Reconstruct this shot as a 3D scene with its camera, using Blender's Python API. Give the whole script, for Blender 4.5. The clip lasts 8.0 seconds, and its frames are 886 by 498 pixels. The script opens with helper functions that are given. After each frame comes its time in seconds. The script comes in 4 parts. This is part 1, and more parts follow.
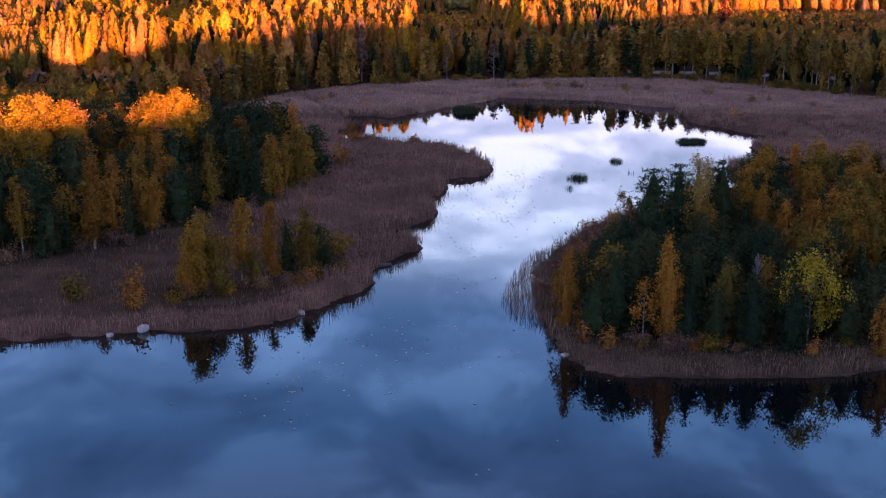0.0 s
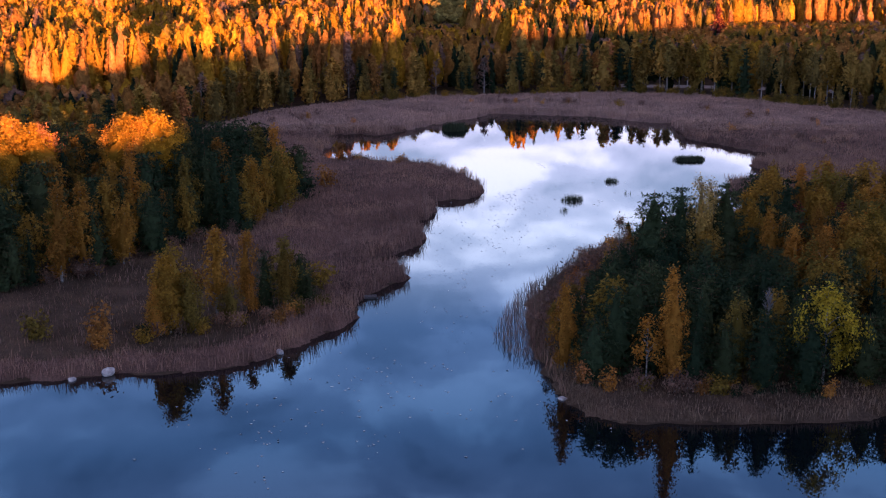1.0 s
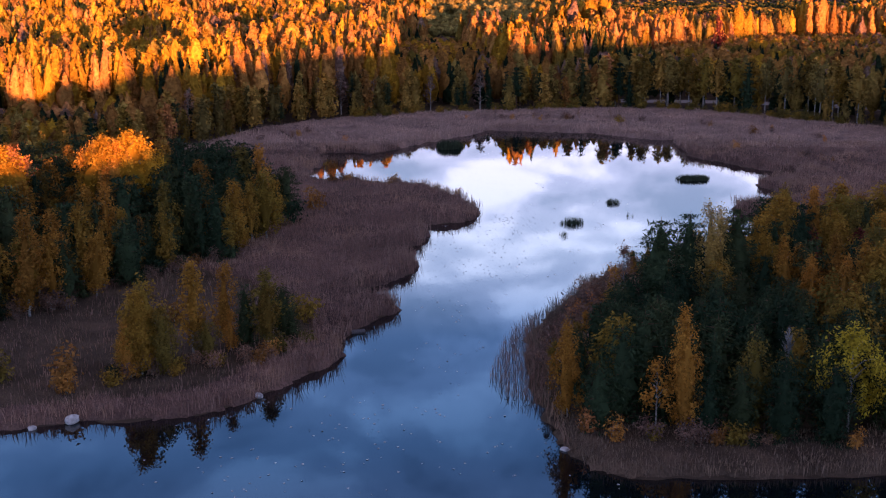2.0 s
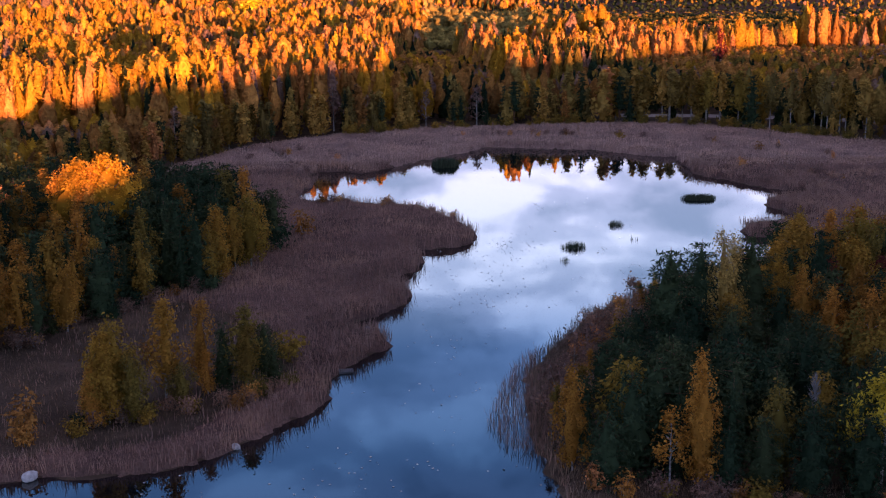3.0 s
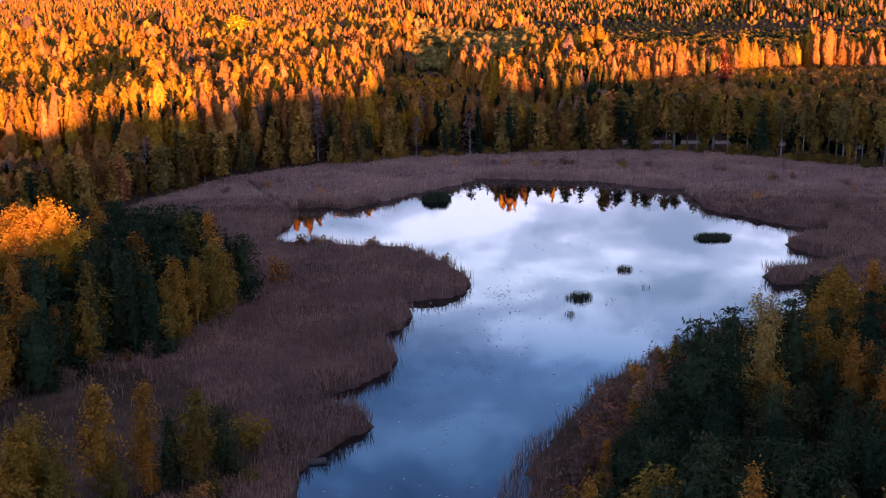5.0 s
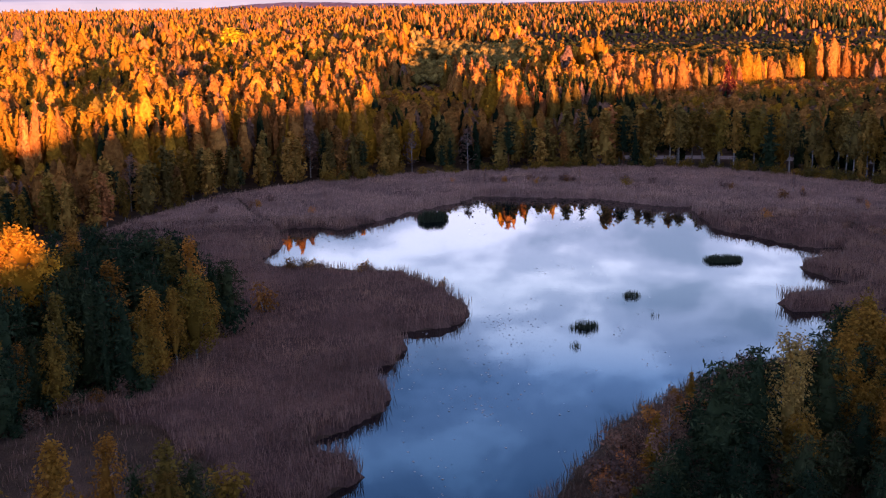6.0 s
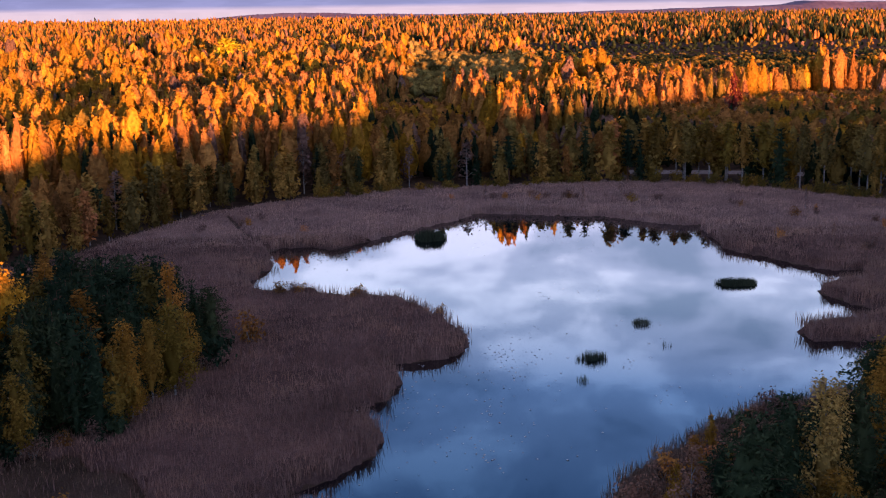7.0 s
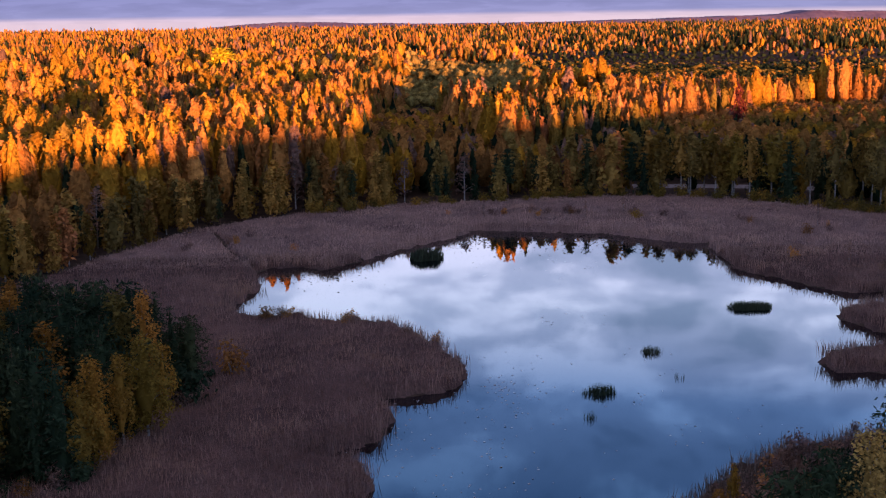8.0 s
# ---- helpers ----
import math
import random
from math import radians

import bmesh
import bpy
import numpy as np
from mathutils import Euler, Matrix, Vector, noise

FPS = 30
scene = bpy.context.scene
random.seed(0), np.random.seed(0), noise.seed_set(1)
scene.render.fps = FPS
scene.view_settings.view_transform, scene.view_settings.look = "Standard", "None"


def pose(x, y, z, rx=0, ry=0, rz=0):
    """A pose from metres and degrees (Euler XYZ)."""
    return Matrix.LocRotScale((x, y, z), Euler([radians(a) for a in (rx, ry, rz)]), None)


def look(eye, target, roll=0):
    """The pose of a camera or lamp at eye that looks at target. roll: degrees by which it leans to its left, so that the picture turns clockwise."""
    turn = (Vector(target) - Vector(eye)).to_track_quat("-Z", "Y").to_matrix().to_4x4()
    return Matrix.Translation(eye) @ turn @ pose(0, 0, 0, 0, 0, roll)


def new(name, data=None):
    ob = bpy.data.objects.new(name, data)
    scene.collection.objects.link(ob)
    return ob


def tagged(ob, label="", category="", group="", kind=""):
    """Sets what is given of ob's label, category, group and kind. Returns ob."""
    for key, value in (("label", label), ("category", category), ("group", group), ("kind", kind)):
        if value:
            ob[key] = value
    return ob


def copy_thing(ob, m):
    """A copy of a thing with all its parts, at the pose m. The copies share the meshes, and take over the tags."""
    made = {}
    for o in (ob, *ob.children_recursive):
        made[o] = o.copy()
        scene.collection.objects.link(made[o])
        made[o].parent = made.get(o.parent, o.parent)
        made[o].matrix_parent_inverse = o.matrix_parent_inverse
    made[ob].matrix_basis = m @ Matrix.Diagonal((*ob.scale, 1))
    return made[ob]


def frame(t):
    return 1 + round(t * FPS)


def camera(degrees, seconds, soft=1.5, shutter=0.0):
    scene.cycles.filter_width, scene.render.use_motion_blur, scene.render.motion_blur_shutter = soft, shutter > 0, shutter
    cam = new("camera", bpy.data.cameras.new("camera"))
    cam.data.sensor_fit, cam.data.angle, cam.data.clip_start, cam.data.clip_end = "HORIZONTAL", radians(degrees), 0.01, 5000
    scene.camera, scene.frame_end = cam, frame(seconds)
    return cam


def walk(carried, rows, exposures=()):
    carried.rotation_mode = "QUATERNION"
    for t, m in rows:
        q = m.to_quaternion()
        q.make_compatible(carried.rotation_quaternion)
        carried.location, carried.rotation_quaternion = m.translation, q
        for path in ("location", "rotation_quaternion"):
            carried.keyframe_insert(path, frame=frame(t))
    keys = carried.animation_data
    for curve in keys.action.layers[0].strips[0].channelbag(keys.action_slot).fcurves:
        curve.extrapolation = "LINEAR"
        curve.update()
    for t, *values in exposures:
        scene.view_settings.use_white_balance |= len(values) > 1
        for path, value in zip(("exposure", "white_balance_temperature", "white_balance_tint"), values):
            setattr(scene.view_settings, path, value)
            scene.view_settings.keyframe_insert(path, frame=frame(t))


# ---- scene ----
cam = camera(41.3, 8.0, soft=1.2)
PATH = [
    (0, (0.315, -1.086, 45.234), (0.312, 0.844, 44.712), 0.1),
    (0.5, (0.541, 3.631, 45.201), (0.547, 5.564, 44.687), -0.1),
    (1, (0.766, 8.65, 45.211), (0.777, 10.585, 44.708), -0.2),
    (1.5, (1.051, 13.58, 45.166), (1.065, 15.518, 44.672), -0.2),
    (3, (2.059, 28.98, 45.092), (2.078, 30.925, 44.627), -0.6),
    (3.5, (2.322, 33.981, 45.101), (2.342, 35.927, 44.642), -0.6),
    (4, (2.528, 39.21, 45.167), (2.551, 41.159, 44.717), -0.7),
    (4.5, (2.682, 44.356, 45.175), (2.709, 46.306, 44.732), -0.7),
    (6, (3.147, 60.22, 44.958), (3.182, 62.176, 44.542), -0.9),
    (6.5, (3.307, 65.553, 44.899), (3.342, 67.511, 44.491), -0.9),
    (7, (3.544, 70.915, 44.804), (3.581, 72.874, 44.405), -0.9),
    (7.5, (3.719, 76.308, 44.707), (3.757, 78.269, 44.316), -0.9),
    (8, (3.899, 81.726, 44.66), (3.941, 83.688, 44.276), -0.9),
]
walk(cam, [(t, look(eye, target, roll)) for t, eye, target, roll in PATH],
     [(0.0, 1.8), (3.0, 1.78), (4.5, 1.72), (6.5, 1.57), (8.0, 1.45)])

# ---- sky and sun ----
SUN_ELEVATION, SUN_SIDE = 2.0, -20.0      # degrees; the sun stands low behind the camera, to its right


def node(tree, kind, x=0, **values):
    n = tree.nodes.new(kind)
    n.location = (x, 0)
    for key, value in values.items():
        n.inputs[key].default_value = value
    return n


def ramp(tree, stops, smooth=False):
    n = tree.nodes.new("ShaderNodeValToRGB")
    n.color_ramp.interpolation = "EASE" if smooth else "LINEAR"
    while len(n.color_ramp.elements) < len(stops):
        n.color_ramp.elements.new(0.5)
    for e, (at, colour) in zip(n.color_ramp.elements, stops):
        e.position, e.color = at, (*colour, 1)
    return n


def maths(tree, op, a, b=None):
    n = tree.nodes.new("ShaderNodeMath")
    n.operation = op
    for i, v in enumerate((a, b)):
        if v is None:
            continue
        if isinstance(v, (int, float)):
            n.inputs[i].default_value = v
        else:
            tree.links.new(v, n.inputs[i])
    return n.outputs[0]


def mixed(tree, fac, a, b, mode="MIX"):
    n = tree.nodes.new("ShaderNodeMix")
    n.data_type, n.blend_type = "RGBA", mode
    for socket, v in ((n.inputs[0], fac), (n.inputs[6], a), (n.inputs[7], b)):
        if isinstance(v, (int, float)):
            socket.default_value = v
        elif isinstance(v, tuple):
            socket.default_value = (*v, 1)
        else:
            tree.links.new(v, socket)
    return n.outputs[2]


world = bpy.data.worlds.new("evening_sky")
scene.world = world
world.use_nodes = True
wt = world.node_tree
wt.nodes.clear()
sky = wt.nodes.new("ShaderNodeTexSky")
sky.sky_type, sky.sun_disc = "NISHITA", False
sky.sun_elevation, sky.sun_rotation = radians(SUN_ELEVATION), radians(180 + SUN_SIDE)
where = wt.nodes.new("ShaderNodeTexCoord")
split = wt.nodes.new("ShaderNodeSeparateXYZ")
wt.links.new(where.outputs["Generated"], split.inputs[0])
up = maths(wt, "MAXIMUM", split.outputs[2], 0.0)
root = maths(wt, "POWER", up, 0.5)
# an evening cloud deck: a clear pale strip on the horizon, grey-violet cloud over it, sunlit cloud above, blue-grey overhead
deck = ramp(wt, [(0.0, (0.50, 0.38, 0.45)), (0.05, (0.46, 0.36, 0.45)), (0.075, (0.20, 0.205, 0.38)), (0.17, (0.13, 0.15, 0.33)),
                 (0.30, (0.50, 0.47, 0.64)), (0.40, (0.84, 0.80, 1.04)), (0.49, (0.84, 0.94, 1.24)), (0.56, (0.24, 0.43, 0.83)),
                 (0.63, (0.11, 0.255, 0.56)), (0.71, (0.12, 0.19, 0.42)), (0.78, (0.16, 0.18, 0.36)), (1.0, (0.31, 0.22, 0.25))])
wt.links.new(root, deck.inputs[0])
low = maths(wt, "ADD", up, 0.12)
px, py = maths(wt, "DIVIDE", split.outputs[0], low), maths(wt, "DIVIDE", split.outputs[1], low)
spread = wt.nodes.new("ShaderNodeCombineXYZ")
wt.links.new(px, spread.inputs[0])
wt.links.new(py, spread.inputs[1])
puffs = node(wt, "ShaderNodeTexNoise", Scale=2.5, Detail=7.0, Roughness=0.58, Distortion=0.3)
wt.links.new(spread.outputs[0], puffs.inputs["Vector"])
shade = ramp(wt, [(0.34, (0.41, 0.52, 0.67)), (0.47, (0.72, 0.80, 0.96)), (0.59, (1.30, 1.32, 1.42))], True)
wt.links.new(puffs.outputs["Fac"], shade.inputs[0])
lumps = maths(wt, "MINIMUM", maths(wt, "ADD", maths(wt, "MULTIPLY", up, 9.0), 0.12), 1.0)
clouds = mixed(wt, lumps, deck.outputs[0], shade.outputs[0], "MULTIPLY")
cloud_light = node(wt, "ShaderNodeBackground", Strength=0.58)
wt.links.new(clouds, cloud_light.inputs[0])
sky_light = node(wt, "ShaderNodeBackground", Strength=0.01)
wt.links.new(sky.outputs[0], sky_light.inputs[0])
both = wt.nodes.new("ShaderNodeAddShader")
wt.links.new(cloud_light.outputs[0], both.inputs[0])
wt.links.new(sky_light.outputs[0], both.inputs[1])
wout = wt.nodes.new("ShaderNodeOutputWorld")
wt.links.new(both.outputs[0], wout.inputs[0])

sun = new("sun", bpy.data.lights.new("sun", "SUN"))
sun.data.energy, sun.data.angle, sun.data.color = 7.1, radians(0.5), (1.0, 0.385, 0.17)
sun.rotation_euler = (radians(90 - SUN_ELEVATION), 0, radians(-SUN_SIDE))

# ---- materials ----


def material(name):
    m = bpy.data.materials.new(name)
    m.use_nodes = True
    t = m.node_tree
    t.nodes.clear()
    return m, t, t.nodes.new("ShaderNodeOutputMaterial")


def place_noise(t, scale, detail=3.0, stretch=None):
    g = t.nodes.new("ShaderNodeNewGeometry")
    n = node(t, "ShaderNodeTexNoise", Scale=scale, Detail=detail)
    if stretch:
        v = t.nodes.new("ShaderNodeVectorMath")
        v.operation = "MULTIPLY"
        v.inputs[1].default_value = stretch
        t.links.new(g.outputs["Position"], v.inputs[0])
        t.links.new(v.outputs[0], n.inputs["Vector"])
    else:
        t.links.new(g.outputs["Position"], n.inputs["Vector"])
    return n.outputs["Fac"], g


def leaf_material(name, stops, single=False, sheer=0.3, stand=0.12, vary=0.4, toned=False):
    """Leaves: hue by tree (or by stand in joined woods), lightness by leaf."""
    m, t, out = material(name)
    fac, g = place_noise(t, stand, 4.0)
    if single:
        info = t.nodes.new("ShaderNodeObjectInfo")
        fac = maths(t, "ADD", maths(t, "MULTIPLY", info.outputs["Random"], 0.75), maths(t, "MULTIPLY", fac, 0.25))
    if toned:
        tone = t.nodes.new("ShaderNodeAttribute")
        tone.attribute_name = "tone"
        fac = maths(t, "ADD", maths(t, "MULTIPLY", tone.outputs["Fac"], 0.7), maths(t, "MULTIPLY", fac, 0.3))
    r = ramp(t, stops)
    t.links.new(fac, r.inputs[0])
    grain = ramp(t, [(0.0, (1 - vary,) * 3), (1.0, (1 + vary,) * 3)])
    t.links.new(g.outputs["Random Per Island"], grain.inputs[0])
    colour = mixed(t, 1.0, r.outputs[0], grain.outputs[0], "MULTIPLY")
    d, tr, mix = node(t, "ShaderNodeBsdfDiffuse"), node(t, "ShaderNodeBsdfTranslucent"), node(t, "ShaderNodeMixShader", Fac=sheer)
    if toned:
        clump, _ = place_noise(t, 1.0, 5.0)
        blotch = ramp(t, [(0.36, (0.76,) * 3), (0.64, (1.2,) * 3)])
        t.links.new(clump, blotch.inputs[0])
        colour = mixed(t, 1.0, colour, blotch.outputs[0], "MULTIPLY")
        relief = node(t, "ShaderNodeBump", Strength=1.0, Distance=1.4)
        t.links.new(clump, relief.inputs["Height"])
        t.links.new(relief.outputs[0], d.inputs["Normal"])
    t.links.new(colour, d.inputs[0])
    t.links.new(colour, tr.inputs[0])
    t.links.new(d.outputs[0], mix.inputs[1])
    t.links.new(tr.outputs[0], mix.inputs[2])
    t.links.new(mix.outputs[0], out.inputs[0])
    return m


def thatch(name, tones):
    """Dry reed or sedge tops seen together: fine stems, patches of lighter and darker growth."""
    m, t, out = material(name)
    fine, g = place_noise(t, 5.0, 4.0, (1.0, 1.0, 0.25))
    patch, _ = place_noise(t, 0.28, 5.0)
    broad, _ = place_noise(t, 0.05, 3.0)
    r = ramp(t, list(zip((0.32, 0.50, 0.66), tones)))
    t.links.new(maths(t, "ADD", maths(t, "MULTIPLY", patch, 0.45), maths(t, "MULTIPLY", broad, 0.55)), r.inputs[0])
    stems = ramp(t, [(0.30, (0.62,) * 3), (0.70, (1.3,) * 3)])
    t.links.new(fine, stems.inputs[0])
    d = node(t, "ShaderNodeBsdfDiffuse")
    t.links.new(mixed(t, 1.0, r.outputs[0], stems.outputs[0], "MULTIPLY"), d.inputs[0])
    b = node(t, "ShaderNodeBump", Strength=0.9, Distance=0.25)
    t.links.new(fine, b.inputs["Height"])
    t.links.new(b.outputs[0], d.inputs["Normal"])
    t.links.new(d.outputs[0], out.inputs[0])
    return m


def solid_material(name, dark, light, scale, rough=0.85, stretch=None, bump=0.0, spread=(0.35, 0.65)):
    m, t, out = material(name)
    fac, g = place_noise(t, scale, 6.0, stretch)
    broad, _ = place_noise(t, scale * 0.13, 3.0)
    r = ramp(t, [(spread[0], dark), (spread[1], light)])
    t.links.new(maths(t, "ADD", maths(t, "MULTIPLY", fac, 0.6), maths(t, "MULTIPLY", broad, 0.4)), r.inputs[0])
    p = node(t, "ShaderNodeBsdfPrincipled", Roughness=rough)
    p.inputs["Specular IOR Level"].default_value = 0.5 if rough < 0.7 else 0.05
    t.links.new(r.outputs[0], p.inputs["Base Color"])
    if bump:
        b = node(t, "ShaderNodeBump", Strength=bump, Distance=0.1)
        t.links.new(fac, b.inputs["Height"])
        t.links.new(b.outputs[0], p.inputs["Normal"])
    t.links.new(p.outputs[0], out.inputs[0])
    return m


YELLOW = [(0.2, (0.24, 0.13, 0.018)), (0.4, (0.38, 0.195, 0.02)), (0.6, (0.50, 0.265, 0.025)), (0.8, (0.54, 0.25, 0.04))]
OLIVE = [(0.2, (0.125, 0.096, 0.024)), (0.5, (0.21, 0.142, 0.027)), (0.8, (0.30, 0.17, 0.03))]
RUST = [(0.2, (0.20, 0.095, 0.03)), (0.45, (0.36, 0.165, 0.04)), (0.65, (0.47, 0.22, 0.055)), (0.8, (0.46, 0.19, 0.07))]
GREEN = [(0.25, (0.020, 0.034, 0.018)), (0.5, (0.032, 0.050, 0.024)), (0.75, (0.045, 0.056, 0.024))]
GOLD = [(0.3, (0.62, 0.50, 0.03)), (0.7, (0.68, 0.56, 0.04))]
DARK_GREEN = [(0.25, (0.012, 0.022, 0.012)), (0.5, (0.022, 0.034, 0.016)), (0.75, (0.034, 0.042, 0.018))]
# OLIVE raised in tone: brightens the forest edge where it stands in shade
LIFTED_OLIVE = [(0.2, (0.17, 0.122, 0.036)), (0.5, (0.28, 0.185, 0.045)), (0.8, (0.38, 0.22, 0.05))]
AMBER = [(0.2, (0.23, 0.11, 0.022)), (0.5, (0.36, 0.17, 0.03)), (0.8, (0.43, 0.185, 0.035))]
RED = [(0.3, (0.11, 0.026, 0.022)), (0.7, (0.17, 0.042, 0.03))]
STRAW = [(0.2, (0.20, 0.155, 0.045)), (0.5, (0.29, 0.215, 0.06)), (0.8, (0.36, 0.25, 0.07))]
LEMON = [(0.2, (0.34, 0.25, 0.025)), (0.8, (0.45, 0.33, 0.035))]
SAND = [(0.2, (0.29, 0.185, 0.05)), (0.8, (0.40, 0.265, 0.075))]
GREY = [(0.3, (0.15, 0.145, 0.14)), (0.7, (0.22, 0.21, 0.20))]
BARE = [(0.3, (0.17, 0.105, 0.08)), (0.7, (0.27, 0.155, 0.10))]
# yellow leaves toned down for the near trees, which stand in shade
SHADED_YELLOW = [(0.25, (0.15, 0.092, 0.02)), (0.45, (0.29, 0.16, 0.025)), (0.6, (0.33, 0.16, 0.028)), (0.8, (0.21, 0.14, 0.025))]
# bright is the undimmed yellow, for crowns that reach the sun
leaf = {key: leaf_material("leaves_" + key, stops, True, 0.04 if key == "green" else 0.3) for key, stops in
        (("yellow", SHADED_YELLOW), ("olive", OLIVE), ("rust", RUST), ("green", GREEN), ("red", RED), ("bare", BARE), ("gold", GOLD), ("amber", AMBER), ("pale", LIFTED_OLIVE), ("lemon", LEMON), ("grey", GREY), ("bright", YELLOW), ("sand", SAND))}
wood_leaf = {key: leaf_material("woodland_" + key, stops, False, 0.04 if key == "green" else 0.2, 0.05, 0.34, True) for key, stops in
             (("yellow", YELLOW), ("olive", OLIVE), ("rust", RUST), ("green", DARK_GREEN), ("bare", BARE), ("pale", LIFTED_OLIVE), ("straw", STRAW))}
birch_bark = solid_material("birch_bark", (0.05, 0.045, 0.04), (0.38, 0.35, 0.32), 1.6, 0.8, (1, 1, 3))
dead_bark = solid_material("dead_bark", (0.12, 0.115, 0.11), (0.26, 0.25, 0.24), 2.0, 0.85)
pine_bark = solid_material("pine_bark", (0.06, 0.035, 0.025), (0.20, 0.10, 0.06), 2.5, 0.9, (2, 2, 0.6))
reed_mat = leaf_material("dry_reed", [(0.25, (0.178, 0.107, 0.082)), (0.5, (0.285, 0.172, 0.128)), (0.72, (0.38, 0.222, 0.142))], False, 0.2, 0.09, 0.25)
# darker than the reeds on it: shade between the stems is in these tones
shaded_thatch_mat = thatch("reed_thatch", ((0.066, 0.041, 0.034), (0.126, 0.077, 0.061), (0.20, 0.118, 0.088)))
# paler copies of thatch and reed: the far belt's grazing light as colour
lit_thatch_mat = thatch("lit_reed_thatch", ((0.118, 0.076, 0.062), (0.21, 0.136, 0.108), (0.305, 0.195, 0.15)))
lit_reed_mat = leaf_material("lit_dry_reed", [(0.25, (0.265, 0.17, 0.130)), (0.5, (0.41, 0.265, 0.205)), (0.72, (0.51, 0.32, 0.225))], False, 0.2, 0.09, 0.3)
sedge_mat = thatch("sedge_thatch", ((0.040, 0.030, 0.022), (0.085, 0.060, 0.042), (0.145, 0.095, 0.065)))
rush_mat = leaf_material("green_rush", [(0.3, (0.035, 0.05, 0.03)), (0.7, (0.07, 0.08, 0.045))], False, 0.2, 0.2)
grass_mat = leaf_material("sedge", [(0.3, (0.10, 0.075, 0.045)), (0.7, (0.16, 0.11, 0.07))], False, 0.2, 0.1)
pale_sedge_mat = leaf_material("pale_sedge", [(0.25, (0.125, 0.088, 0.062)), (0.5, (0.20, 0.142, 0.10)), (0.72, (0.27, 0.185, 0.12))], False, 0.2, 0.09, 0.3)
ground_mat = solid_material("marsh_and_forest_floor", (0.035, 0.026, 0.018), (0.10, 0.068, 0.045), 0.5, 0.95, None, 0.4)
road_mat = solid_material("pale_gravel", (0.18, 0.16, 0.14), (0.30, 0.27, 0.24), 1.5, 0.95)
rock_mat = solid_material("granite", (0.22, 0.20, 0.19), (0.52, 0.49, 0.46), 2.5, 0.85, None, 0.5)
# pale grey stands in for the sky's glint on wet leaves
pad_mat = solid_material("floating_leaf", (0.22, 0.22, 0.20), (0.45, 0.45, 0.42), 3.0, 0.4)
dark_pad_mat = leaf_material("lily_pad", [(0.3, (0.03, 0.028, 0.02)), (0.7, (0.06, 0.05, 0.035))], False, 0.1, 0.2)
wet_wood = solid_material("wet_grey_wood", (0.03, 0.028, 0.026), (0.10, 0.09, 0.085), 4.0, 0.6, (1, 6, 1), 0.3)
# violet of the distance: haze mixed into the hills' base colour
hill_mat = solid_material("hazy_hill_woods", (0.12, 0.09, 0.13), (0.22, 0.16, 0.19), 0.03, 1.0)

m, t, out = material("still_water")
fac, g = place_noise(t, 0.8, 3.0)
fine, _ = place_noise(t, 5.0, 2.0)
p = node(t, "ShaderNodeBsdfPrincipled", Roughness=0.02, IOR=1.9)
p.inputs["Base Color"].default_value = (0.0015, 0.003, 0.005, 1)
b = node(t, "ShaderNodeBump", Strength=0.02, Distance=0.05)
t.links.new(maths(t, "ADD", fac, maths(t, "MULTIPLY", fine, 0.3)), b.inputs["Height"])
t.links.new(b.outputs[0], p.inputs["Normal"])
t.links.new(p.outputs[0], out.inputs[0])
water_mat = m

# ---- plan of the lake ----
LEFT_BANK = [(-260, 112), (-120, 121), (-75, 124), (-50.5, 125.7), (-44.3, 126.7), (-38.1, 127.7), (-34.9, 129.1), (-29.8, 128.8),
             (-25.3, 129.4), (-20.9, 130.9), (-18, 134.7), (-14.8, 139.7), (-10.2, 144.8), (-9.5, 150), (-9.3, 156.5), (-7, 160.2),
             (-3.8, 165.5), (-3.9, 169.6), (-11, 174.8), (-6.5, 177.8), (-1.2, 185.6), (-1, 190.6), (-3.0, 196.5), (-9.5, 198.4), (-1.0, 201.4),
             (0.8, 209), (-1.5, 216.2), (5.3, 218.4), (8, 219.9), (9.8, 225)]
POND_LEFT = [(9.0, 229.5), (6.2, 238), (3.2, 245), (0.4, 249.6), (-4, 251), (-9, 251), (-13.5, 254.6), (-18.5, 256.4), (-22, 255.6), (-25, 259), (-26, 265.4), (-24.4, 272.3), (-22.8, 278.4),
             (-25.5, 287.6), (-24.3, 294.3), (-17.1, 295.1), (-13.7, 291.3), (-8.8, 296.9), (-1.6, 306.4), (3.9, 313.4),
             (10.9, 321.3), (16, 328.7)]
POND_RIGHT = [(23.2, 327.9), (34.9, 324.6), (41.8, 323.2), (46, 320.1), (51, 315.7), (55.9, 311.5), (61.1, 309.8), (60.5, 298.4),
              (60.4, 286.1), (62.2, 281.7), (67.3, 275.7), (70.6, 268.6), (75.2, 265.7), (80, 266), (75, 256), (66.4, 252),
              (66.6, 247.3), (70, 241), (73, 237), (66, 232), (59.6, 230.4), (56, 228), (55.7, 223.4), (62.8, 222.5), (74, 225),
              (68, 216), (59.1, 213.8), (58.7, 209.1), (64, 204), (76, 203)]
